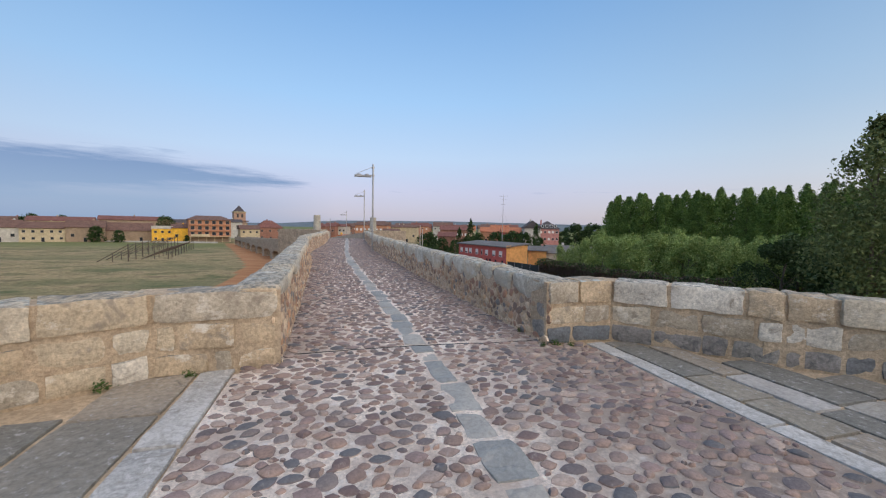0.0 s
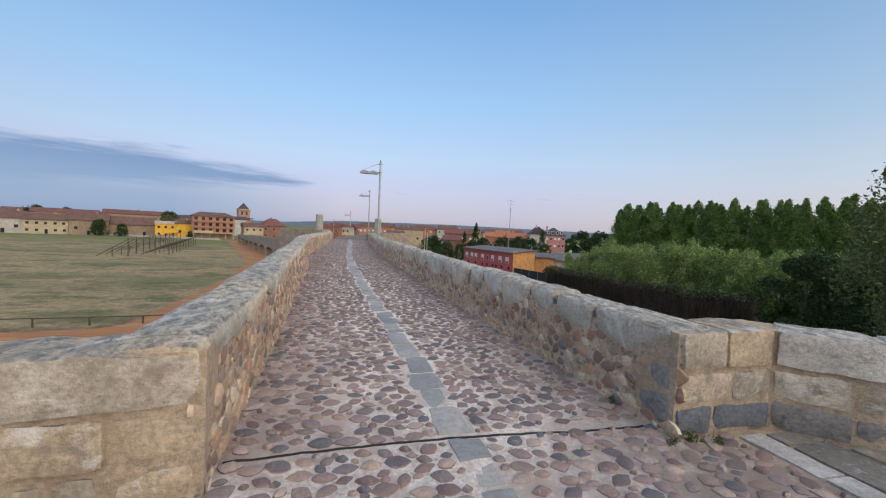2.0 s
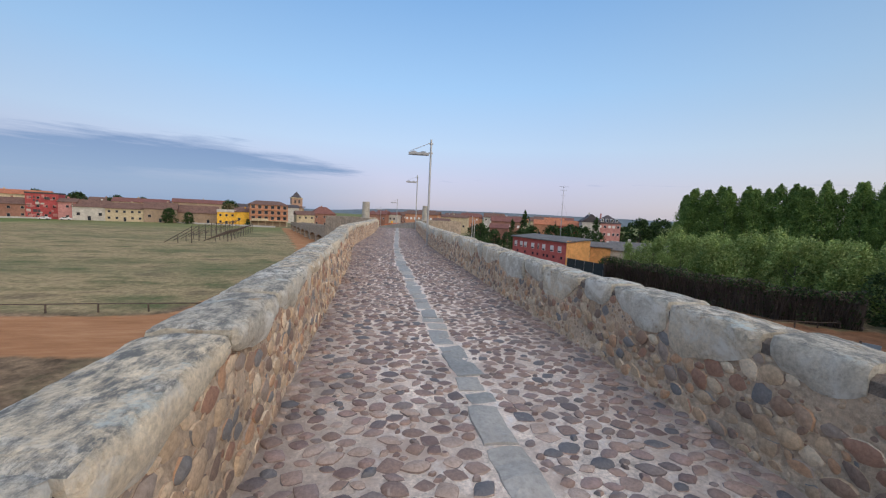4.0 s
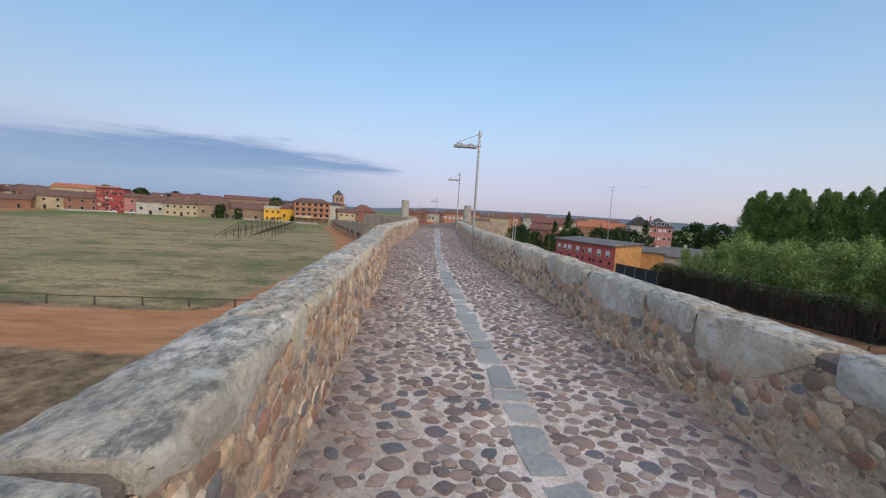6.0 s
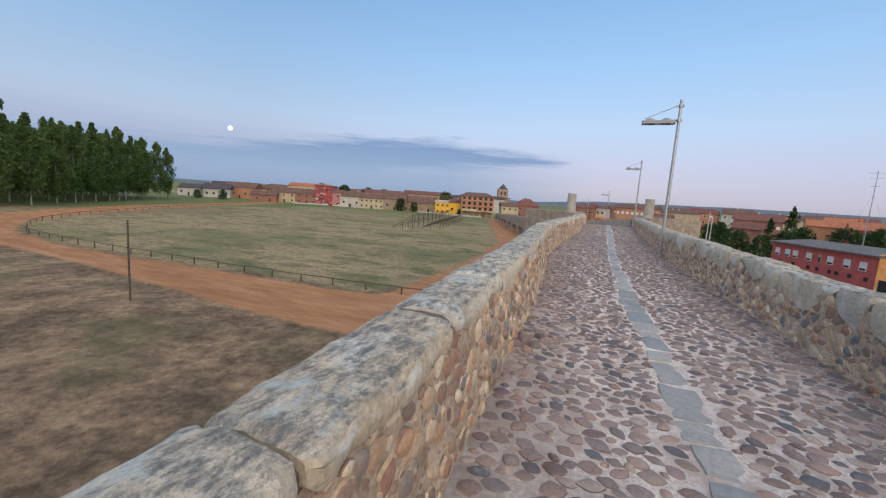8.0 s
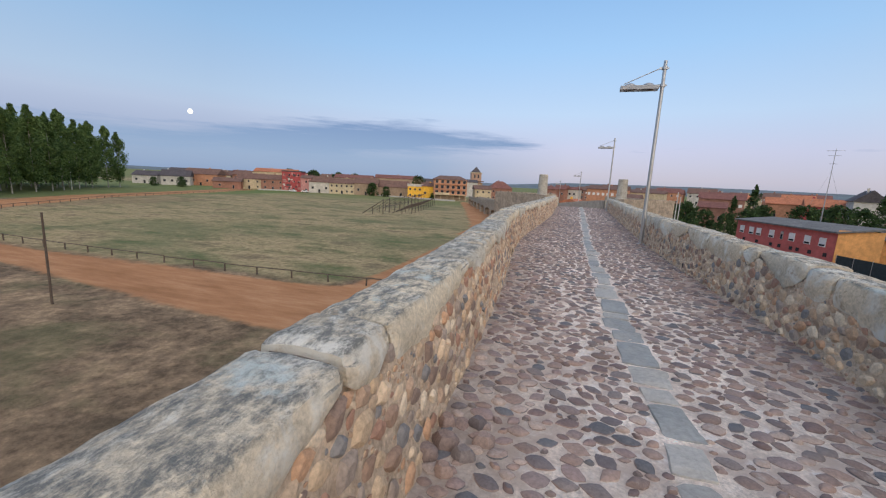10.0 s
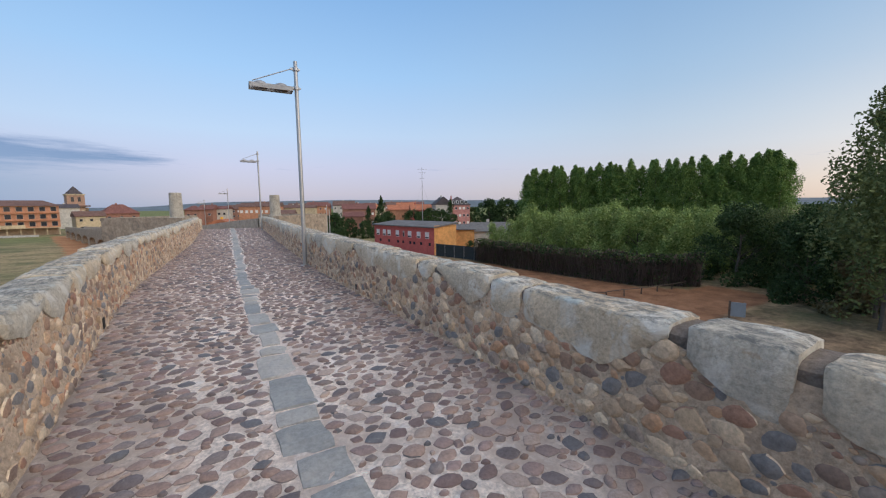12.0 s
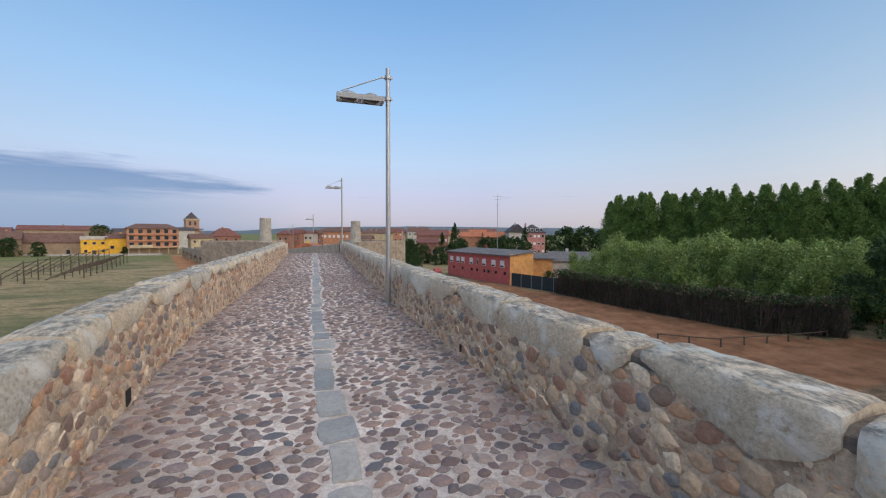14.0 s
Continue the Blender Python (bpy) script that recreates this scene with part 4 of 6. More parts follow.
for x, sg in ((x_left(END), -1), (x_right(END), 1)):
    vs, fs = rough_block(0.62, 0.8, 1.1, 3.3, 0.04, 0.02, 0.2)
    ob = under(new("end_block", mesh_of("end_block", vs, fs, M_COPING, True)), wall_left if sg < 0 else wall_right)
    ob.matrix_basis = pose(x + sg * 0.24, END + 0.25, 0.30)
for z0, z1, ln in ((0.0, 0.34, 0.36), (0.36, 0.60, 0.26)):
    vs, fs = rough_block(0.16, ln, z1 - z0 - 0.02, 7.7 + z0, 0.03, 0.014, 0.1)
    ob = under(new("corner_block", mesh_of("corner_block", vs, fs, M_ASHLAR_DARK, True)), wall_right)
    ob.matrix_basis = pose(x_right(5.7) + 0.055, 5.56 + ln / 2, (z0 + z1) / 2)
street_lamp(1.30, 27.09, deck_z(1.3, 27.1), -2)
street_lamp(2.20, 48.73, deck_z(2.2, 48.7), 2, 6.06)
street_lamp(0.9, 83.0, -1.75, 10, 6.4)
street_lamp(-2.6, 103.0, -2.6, 15, 6.0)

# ---- houses ----


def house(x, y, yaw, w, d, eave, ridge, label, wall, roof, cols, floors, hip=False, shutters=False, base=G, flat=False):
    root = thing("house", x, y, base, yaw, label, "house", "houses of the town")
    part("wall", box_bm((-w / 2, -d / 2, -0.3), (w / 2, d / 2, eave)), wall, root)
    bm = bmesh.new()
    o = 0.45
    if flat:
        add_box(bm, (-w / 2 - 0.2, -d / 2 - 0.2, eave), (w / 2 + 0.2, d / 2 + 0.2, ridge))
    else:
        inset = min(w, d) / 2 if hip else 0.0
        low = [bm.verts.new(v) for v in ((-w / 2 - o, -d / 2 - o, eave - 0.1), (w / 2 + o, -d / 2 - o, eave - 0.1), (w / 2 + o, d / 2 + o, eave - 0.1), (-w / 2 - o, d / 2 + o, eave - 0.1))]
        mid = [bm.verts.new((v.co.x, v.co.y, eave + 0.12)) for v in low]
        tops = [bm.verts.new((-w / 2 - o + inset, 0, ridge)), bm.verts.new((w / 2 + o - inset, 0, ridge))]
        for i in range(4):
            bm.faces.new((low[i], low[(i + 1) % 4], mid[(i + 1) % 4], mid[i]))
        bm.faces.new(low[::-1])
        bm.faces.new((mid[0], mid[1], tops[1], tops[0]))
        bm.faces.new((mid[2], mid[3], tops[0], tops[1]))
        bm.faces.new((mid[1], mid[2], tops[1]))
        bm.faces.new((mid[3], mid[0], tops[0]))
    roof_ob = part("roof", bm, roof, root)
    r = random.Random(int(x * 7 + y * 13))
    if not flat and w > 6:
        cx = r.uniform(-w / 3, w / 3)
        part("chimney", box_bm((cx - 0.35, 0.5, eave), (cx + 0.35, 1.1, ridge + 0.7), 0.03), wall, roof_ob)
    if cols and floors:
        fh = eave / floors
        for f in range(floors):
            for c in range(cols):
                wx_, wz_ = -w / 2 + w * (c + 0.5) / cols + r.uniform(-0.15, 0.15), f * fh + fh * 0.36
                door = f == 0 and floors > 0 and c == cols // 2
                ww, hh = (0.5, 1.0) if fh < 5 else (0.6, 1.3)
                z0 = 0.05 if door else wz_
                z1 = min(2.2, eave - 0.4) if door else wz_ + hh + 0.2
                fr = part("door" if door else "window", box_bm((wx_ - ww - 0.08, -d / 2 - 0.05, z0), (wx_ + ww + 0.08, -d / 2 + 0.05, z1)), M_FRAME if not shutters else M_SHUTTER, root)
                part("pane", box_bm((wx_ - ww, -d / 2 - 0.07, z0 + 0.08), (wx_ + ww, -d / 2 - 0.04, z1 - 0.08)), M_SHUTTER if shutters and r.random() < 0.6 else M_GLASS, fr)
    return root


house(-262.2, 199.7, 22, 15.3, 10, 5.2, 8.2, "white rendered house with a dark brown tiled roof", WHITE, ROOF_DARK, 3, 1)
house(-242.2, 203.2, 40, 15.7, 12, 5.6, 9.6, "white rendered farm building with a dark tiled roof", WHITE, ROOF_DARK, 4, 1)
house(-237.3, 219.1, 22, 21.7, 12, 7.5, 11.4, "long terracotta house with a brown tiled roof", TERRACOTTA, ROOF_BROWN, 5, 1)
house(-199.5, 202.4, 32, 15.3, 9, 4.2, 6.6, "low brick shed with a brown tiled roof", BRICK, ROOF_BROWN, 2, 1)
house(-192.3, 213.7, 22, 15.4, 10, 6.3, 9.9, "beige rendered house with a brown tiled roof", CREAM, ROOF_BROWN, 3, 2)
house(-176.8, 216.6, 22, 14.1, 10, 6.5, 9.7, "brick house with a brown tiled roof beside a yard", BRICK, ROOF_BROWN, 3, 2)
house(-203.1, 249.6, 22, 29.2, 12, 11.4, 13.9, "long pale yellow house with an orange tiled roof", CREAM, ROOF_ORANGE, 6, 1)
mural = house(-166.1, 220.7, 22, 11.5, 10, 11.9, 12.6, "red block painted with pink and dark patches", RED, ROOF_DARK, 4, 3, flat=True)
house(-154.9, 219.6, 22, 6.5, 9, 8.5, 10.3, "pink rendered house with a brown tiled roof", PINK, ROOF_BROWN, 1, 2)
house(-146.9, 222.0, 22, 12.3, 10, 6.6, 10.1, "white rendered house with a brown tiled roof", WHITE, ROOF_BROWN, 3, 1)
house(-133.2, 225.0, 22, 15.0, 10, 6.4, 9.5, "cream rendered house with small windows and a brown roof", CREAM, ROOF_BROWN, 5, 2)
house(-119.2, 229.5, 22, 13.9, 10, 7.0, 10.5, "tan stone house with a brown tiled roof", TAN, ROOF_BROWN, 3, 1)
house(-106.2, 239.8, 22, 19.9, 10, 5.5, 9.7, "low stone yard building with a brown tiled roof", TAN, ROOF_BROWN, 2, 1)
house(-148.6, 265.2, 22, 26.6, 12, 9.9, 12.4, "long back-row house with a maroon tiled roof", CREAM, ROOF_MAROON, 4, 1)
house(-123.2, 286.3, 22, 34.0, 12, 11.2, 13.7, "long back-row house with a maroon tiled roof", TAN, ROOF_MAROON, 5, 1)
house(-88.7, 233.4, 22, 8.8, 9, 6.9, 8.3, "yellow rendered house with a white cornice", YELLOW, WHITE, 3, 2, flat=True)
house(-80.8, 235.4, 22, 8.1, 9, 7.4, 9.4, "orange-yellow rendered house with a brown roof", YELLOW, ROOF_BROWN, 2, 1)
house(-51.6, 253.4, 22, 10.4, 9, 7.1, 9.5, "cream rendered house at the end of the bridge", CREAM, ROOF_BROWN, 3, 2)
house(-43.9, 272.9, 22, 14.6, 11, 8.0, 12.7, "brown brick house with a wide maroon hip roof", BRICK, ROOF_MAROON, 3, 2, True)
house(-72.9, 305.0, 22, 11.9, 10, 11.2, 13.3, "grey rendered house beside the church", WHITE, ROOF_DARK, 2, 2)
house(-3.5, 249.0, -20, 6.5, 9, 9.6, 12.0, "red brick house with white shutters", BRICK, ROOF_MAROON, 2, 2, shutters=True)
house(3.6, 252.0, -20, 5.0, 9, 9.8, 11.4, "white rendered house with a maroon roof", WHITE, ROOF_MAROON, 2, 2)
house(-9.5, 238.0, -14, 6.0, 8, 9.4, 11.6, "red house with a maroon hip roof", BRICK, ROOF_MAROON, 2, 2, True)
house(22.0, 255.4, -20, 20.5, 12, 10.8, 13.1, "long orange brick building with pale windows", TERRACOTTA, ROOF_BROWN, 8, 2, shutters=True)
house(44.1, 262.1, -20, 17.6, 10, 9.9, 11.6, "pale house with a brown tiled roof among trees", CREAM, ROOF_BROWN, 4, 1)
house(61.9, 203.4, -20, 14.5, 12, 9.0, 11.8, "red brick terrace with white windows", BRICK, ROOF_MAROON, 6, 2, shutters=True)
house(66.0, 232.0, -20, 9.0, 10, 9.3, 12.0, "red brick terrace house with white windows", BRICK, ROOF_MAROON, 4, 2, shutters=True)
house(76.0, 246.0, -20, 8.0, 10, 8.6, 12.2, "white house with a maroon tiled roof", WHITE, ROOF_MAROON, 3, 2)
house(86.0, 250.0, -20, 9.0, 10, 8.8, 11.8, "cream house with an orange tiled roof", CREAM, ROOF_ORANGE, 3, 2)
house(108.0, 248.0, -22, 12.0, 10, 9.5, 12.6, "terracotta house with a red tiled roof", TERRACOTTA, ROOF_ORANGE, 4, 2)
house(27.0, 205.0, -18, 8.0, 8, 7.4, 9.2, "low cream house with a brown roof", CREAM, ROOF_BROWN, 3, 1)
house(46.3, 164.7, -20, 7.5, 9, 6.4, 8.4, "brick house with a maroon tiled roof", BRICK, ROOF_MAROON, 3, 1)
house(39.4, 175.2, -20, 5.5, 7, 4.9, 6.9, "small yellow house with a maroon tiled roof", YELLOW, ROOF_MAROON, 2, 1)
house(83.4, 205.1, -20, 10.9, 10, 8.4, 11.0, "terracotta house with an orange gable roof", TERRACOTTA, ROOF_ORANGE, 2, 1)
house(90.9, 191.7, -20, 12.3, 10, 8.3, 11.1, "red house with a bright tiled roof", RED, ROOF_ORANGE, 3, 2)
house(95.6, 180.4, 70, 12.0, 7.9, 10.8, 14.6, "white rendered house with a steep dark roof", WHITE, ROOF_DARK, 2, 3)
slate = house(105.3, 181.2, -20, 10.0, 12, 10.6, 14.6, "pink apartment house with a dark slate roof and white dormers", PINK, ROOF_DARK, 5, 3, True, True)
for xx in (-3.2, -1.1, 1.1, 3.2):
    dormer = part("dormer", box_bm((xx - 0.55, -5.6, 11.2), (xx + 0.55, -2.6, 12.7), 0.03), M_SHUTTER, slate, "white dormer window")
    part("pane", box_bm((xx - 0.38, -5.64, 11.4), (xx + 0.38, -5.58, 12.5)), M_GLASS, dormer)
house(1.5, 153.9, 70, 8.0, 7.3, 5.5, 6.9, "orange rendered house with an orange gable roof", YELLOW, ROOF_ORANGE, 2, 1)
house(51.4, 93.9, -32, 4.5, 8, 4.7, 5.8, "orange rendered outbuilding with a grey roof", ORANGE, ROOF_GREY, 0, 0)
house(62.4, 95.5, -32, 12.6, 14, 3.9, 5.9, "long low shed with a grey sheet roof", WHITE, ROOF_GREY, 0, 0)
# rows of roofs behind the first houses
HOUSE_BACK = [(WHITE, ROOF_DARK, "white rendered house with a dark tiled roof"), (CREAM, ROOF_BROWN, "cream rendered house with a brown tiled roof"), (TAN, ROOF_MAROON, "tan stone house with a maroon tiled roof"),
              (BRICK, ROOF_BROWN, "brick house with a brown tiled roof"), (TERRACOTTA, ROOF_MAROON, "terracotta house with a maroon tiled roof"), (WHITE, ROOF_BROWN, "white rendered house with a brown tiled roof")]
hb = random.Random(29)
for k in range(22):
    u = k / 21
    wall_, roof_, lab_ = HOUSE_BACK[hb.randrange(6)]
    far_ = 36 if k % 2 else 62
    ridge_ = hb.uniform(9.6, 11.6) + (1.0 if far_ > 40 else 0)
    house(-300 + 200 * u + hb.uniform(-3, 3), 205 + 52 * u + far_ + hb.uniform(-4, 4), 22 + hb.choice((-6, 0, 0, 8, 70)), hb.uniform(10, 19), hb.uniform(8, 11), ridge_ - hb.uniform(2.4, 3.4), ridge_, lab_, wall_, roof_, hb.randrange(2, 5), 2)
for k in range(16):
    u = k / 15
    wall_, roof_, lab_ = HOUSE_BACK[hb.choice((1, 3, 3, 4, 5))]
    ridge_ = hb.uniform(11.2, 14.4)
    house(12 + 128 * u + hb.uniform(-2, 2), 300 - 18 * u + (26 if k % 2 else 0), -20 + hb.choice((-5, 0, 6)), hb.uniform(9, 16), 10, ridge_ - hb.uniform(2.2, 3.4), ridge_, lab_, wall_, roof_, hb.randrange(3, 6), 3, shutters=True)
# painted patches of the red block
rm = random.Random(4)
for k in range(34):
    a, b = rm.uniform(-5.5, 4.2), rm.uniform(0.4, 10.2)
    wv, hv_ = rm.uniform(0.5, 1.5), rm.uniform(0.5, 1.5)
    part("painted_patch", box_bm((a, -5.08 - 0.004 * k, b), (a + wv, -4.99, b + hv_)), rm.choice((PINK, PINK, ROOF_DARK, WHITE)), mural)

# four-storey orange building with an open ground floor
big = thing("apartment_building", -68.2, 237.4, G, 22, "four-storey orange brick building with balconies and an open ground floor", "building")
part("wall", box_bm((-9.65, -7, 3.0), (9.65, 7, 11.9)), TERRACOTTA, big)
part("ground_storey", box_bm((-9.2, -4.5, -0.3), (9.2, 7, 3.0)), TAN, big)
hipbm = bmesh.new()
lo = [hipbm.verts.new(v) for v in ((-10.4, -7.8, 11.9), (10.4, -7.8, 11.9), (10.4, 7.8, 11.9), (-10.4, 7.8, 11.9))]
hi = [hipbm.verts.new(v) for v in ((-6, 0, 14.2), (6, 0, 14.2))]
for fv in ((lo[0], lo[1], hi[1], hi[0]), (lo[2], lo[3], hi[0], hi[1]), (lo[1], lo[2], hi[1]), (lo[3], lo[0], hi[0]), lo[::-1]):
    hipbm.faces.new(fv)
part("roof", hipbm, ROOF_BROWN, big)
for k in range(6):
    part("column", box_bm((-9.3 + k * 3.66, -7, -0.2), (-8.9 + k * 3.66, -6.6, 3.0)), CREAM, big)
for f in range(3):
    part("balcony", box_bm((-9.65, -7.9, 3.0 + f * 3.0), (9.65, -7, 3.22 + f * 3.0)), CREAM if f == 0 else TERRACOTTA, big)
    for k in range(6):
        xx = -8.0 + k * 3.2
        fr = part("window", box_bm((xx - 0.9, -7.06, 3.7 + f * 3.0), (xx + 0.9, -6.95, 5.6 + f * 3.0)), M_FRAME, big)
        part("pane", box_bm((xx - 0.8, -7.1, 3.8 + f * 3.0), (xx + 0.8, -7.04, 5.5 + f * 3.0)), M_GLASS, fr)
part("gallery", box_bm((-8.8, -7.95, 3.22), (-0.5, -7.88, 4.4)), CREAM, big)

# church tower
tw = thing("church_tower", -77.2, 346.0, G, 22, "square stone church tower with a pointed dark roof", "church")
part("wall", box_bm((-4.2, -4.2, -0.3), (4.2, 4.2, 19.2), 0.05), PINKSTONE, tw)
part("cornice", box_bm((-4.6, -4.6, 19.2), (4.6, 4.6, 19.9)), CREAM, tw)
spire = bmesh.new()
bmesh.ops.create_cone(spire, cap_ends=True, segments=8, radius1=4.7, radius2=0.12, depth=5.2, matrix=Matrix.Translation((0, 0, 22.3)))
part("spire", spire, ROOF_DARK, tw)
for xx in (-1.6, 1.6):
    part("belfry_opening", box_bm((xx - 0.7, -4.25, 15.2), (xx + 0.7, -4.15, 18.0)), M_GLASS, tw)
part("nave", box_bm((-7, 4.2, -0.3), (7, 24, 11.5)), TAN, tw)
part("side_roof", box_bm((-6.4, -5.6, 12.0), (6.4, 4.2, 12.8)), ROOF_BROWN, tw)

# long crimson building below the bridge with an orange end wall
fa, fb = Vector((38.0, 85.0, 0)), Vector((33.2, 107.0, 0))
along = (fb - fa).normalized()
yaw_c = math.degrees(math.atan2(along.y, along.x)) + 180
crim = thing("crimson_hall", (fa.x + fb.x) / 2 + 0.976 * 3.2, (fa.y + fb.y) / 2 + 0.213 * 3.2, G, yaw_c, "long two-storey crimson building with an orange end wall and grey roof", "building")
hl = (fb - fa).length / 2
part("wall", box_bm((-hl, -3.2, -0.3), (hl, 3.2, 5.75)), CRIMSON, crim)
part("end_wall", box_bm((hl, -3.2, -0.3), (hl + 0.06, 3.2, 6.2)), ORANGE, crim, "orange rendered end wall")
rb = bmesh.new()
rv = [rb.verts.new(v) for v in ((-hl - 0.4, -3.7, 5.7), (hl + 0.4, -3.7, 5.7), (hl + 0.4, 3.6, 6.5), (-hl - 0.4, 3.6, 6.5), (-hl - 0.4, -3.7, 5.95), (hl + 0.4, -3.7, 5.95), (hl + 0.4, 3.6, 6.75), (-hl - 0.4, 3.6, 6.75))]
for fidx in ((0, 1, 5, 4), (1, 2, 6, 5), (2, 3, 7, 6), (3, 0, 4, 7), (4, 5, 6, 7), (3, 2, 1, 0)):
    rb.faces.new([rv[i] for i in fidx])
part("roof", rb, ROOF_GREY, crim)
for k, xx in enumerate((-9.6, -6.9, -4.9, -1.6, 0.8, 3.0, 6.2, 9.0)):
    small = k == 4
    fr = part("window", box_bm((xx - (0.3 if small else 0.62), -3.28, 3.35), (xx + (0.3 if small else 0.62), -3.18, 4.75), 0.01), M_SHUTTER if not small else M_FRAME, crim)
    part("pane", box_bm((xx - (0.2 if small else 0.5), -3.3, 3.45), (xx + (0.2 if small else 0.5), -3.25, 3.75 if not small else 4.3)), M_GLASS, fr)
for xx in (-8.6, -5.0, -1.4, 0.6, 3.2, 4.6, 7.0, 9.8):
    part("vent_window", box_bm((xx - 0.32, -3.26, 1.9), (xx + 0.32, -3.17, 2.5)), M_GLASS, crim)

# dark green screen fence beside it
scr = thing("screen_fence", 38.2, 84.6, G, 0, "dark green mesh screen on steel posts", "fence")
sd_ = Vector((3.2, -12.6, 0))
for k in range(6):
    p = sd_ * (k / 5)
    part("post", rod_bm((p.x, p.y, -0.2), (p.x, p.y, 2.6), 0.05, None, 6), M_STEEL, scr)
    if k < 5:
        q = sd_ * ((k + 1) / 5)
        bm = bmesh.new()
        nn = Vector((sd_.y, -sd_.x, 0)).normalized() * 0.02
        vv = [bm.verts.new(v) for v in (p - nn, q - nn, q + nn, p + nn)]
        ex = bmesh.ops.extrude_face_region(bm, geom=[bm.faces.new(vv)])
        for v in ex["geom"]:
            if isinstance(v, bmesh.types.BMVert):
                v.co.z += 2.5
        bmesh.ops.recalc_face_normals(bm, faces=bm.faces)
        part("screen", bm, M_NET, scr)

# ---- trees ----


def leaves(points, size, r):
    """Folded leaf-clump quads at the points, in random directions."""
    n = len(points)
    a = r.normal(size=(n, 3))
    a /= np.linalg.norm(a, axis=1)[:, None]
    b = np.cross(a, r.normal(size=(n, 3)))
    b /= np.linalg.norm(b, axis=1)[:, None]
    c = np.cross(a, b)
    s = size * r.uniform(0.6, 1.4, (n, 1))
    quad = np.stack([points - a * s, points - b * s * 0.55 + c * s * 0.15, points + a * s, points + b * s * 0.55 + c * s * 0.15], 1)
    faces = np.arange(4 * n).reshape(n, 4)
    tri = np.concatenate([faces[:, [0, 1, 2]], faces[:, [0, 2, 3]]])
    return quad.reshape(-1, 3), tri


def cloud(name, pts, size, r, material):
    v, f = leaves(np.array(pts), size, r)
    return mesh_of(name, v, f, material)


def limb_bm(height, r0, limbs, r, spread, start, droop=0.5):
    bm = bmesh.new()
    px, py = 0.0, 0.0
    pieces = 6
    trunk = [(0.0, 0.0, -0.2)]
    for k in range(1, pieces + 1):
        px, py = px + r.uniform(-0.12, 0.12), py + r.uniform(-0.12, 0.12)
        trunk.append((px, py, height * 0.9 * k / pieces))
    for k in range(pieces):
        add_rod(bm, trunk[k], trunk[k + 1], r0 * (1 - k / (pieces + 0.6)), r0 * (1 - (k + 1) / (pieces + 0.6)), 7)
    for k in range(limbs):
        h = height * r.uniform(start, 0.85)
        a = r.uniform(0, 2 * math.pi)
        t = h / (height * 0.9)
        base = Vector((px * t, py * t, h))
        tip = base + Vector((math.cos(a) * spread, math.sin(a) * spread, spread * droop)) * float(r.uniform(0.5, 1.0)) * (1 - 0.5 * t)
        add_rod(bm, base, tip, r0 * 0.28, 0.02, 5)
    return bm


def ball(r):
    """A random point of a soft unit ball."""
    v = r.normal(size=3)
    return v / np.linalg.norm(v) * r.uniform(0.25, 1.0) ** 0.6


def poplar(kind, height, width, seed, count, size, crown0, leaf, bark, label):
    r = np.random.default_rng(seed)
    root = thing("poplar", 0, 0, G, 0, label, "tree", kind)
    part("trunk", limb_bm(height, 0.22, 12, r, width * 0.6, crown0 / height, 1.6), bark, root)
    pts = []
    clumps = []
    for k in range(80):
        t = r.uniform(0, 1) ** 0.9
        rad = width * min(1.0, 0.35 + 2.4 * t) * (1 - t ** 3.4) * r.uniform(0.25, 1.0)
        a = r.uniform(0, 2 * math.pi)
        clumps.append((rad * math.cos(a), rad * math.sin(a), crown0 + (height - crown0) * t, width * r.uniform(0.22, 0.5) * (1 - 0.62 * t ** 3)))
    clumps += [(r.normal() * 0.12 * width * (1 - k), r.normal() * 0.12 * width * (1 - k), height * (0.80 + 0.20 * k), width * (0.30 - 0.20 * k)) for k in (0.0, 0.25, 0.5, 0.75, 1.0)]
    for k in range(count):
        c = clumps[r.integers(len(clumps))]
        pts.append(np.array(c[:3]) + ball(r) * np.array((1, 1, 1.7)) * c[3] * 0.95)
    under(new("crown", cloud("crown", pts, size, r, leaf)), root)
    return root


def bushy(name, height, width, seed, count, size, leaf, label, group, upright=0.8, low=0.05, lumps=34, kind="shrub"):
    r = np.random.default_rng(seed)
    root = thing(name, 0, 0, G, 0, label, kind, group)
    part("trunk", limb_bm(height * 0.75, 0.14 + height * 0.012, 10, r, width * 0.7, 0.15, 0.9), M_BARK, root)
    clumps, pts = [], []
    for k in range(lumps):
        a, t = r.uniform(0, 2 * math.pi), r.uniform(0, 1)
        rad = width * math.sqrt(max(0, 1 - (t * 0.95) ** 2.2)) * r.uniform(0.35, 1.0)
        clumps.append((rad * math.cos(a), rad * math.sin(a), height * (low + (0.97 - low) * t), width * r.uniform(0.16, 0.30)))
    for k in range(count):
        c = clumps[r.integers(len(clumps))]
        q = np.array(c[:3]) + ball(r) * np.array((1, 1, upright)) * c[3] * 1.05
        q[2] = max(q[2], 0.05)
        pts.append(q)
    under(new("crown", cloud("crown", pts, size, r, leaf)), root)
    return root


def scatter(proto, spots, r, spread=0.12):
    first = True
    for x, y, s in spots:
        m = pose(x, y, G, 0, 0, r.uniform(0, 360))
        sc = s * r.uniform(1 - spread, 1 + spread)
        if first:
            ob, first = proto, False
            ob.matrix_basis = m
        else:
            ob = copy_thing(proto, m)
        ob.scale = (sc, sc, sc)


rs = random.Random(3)
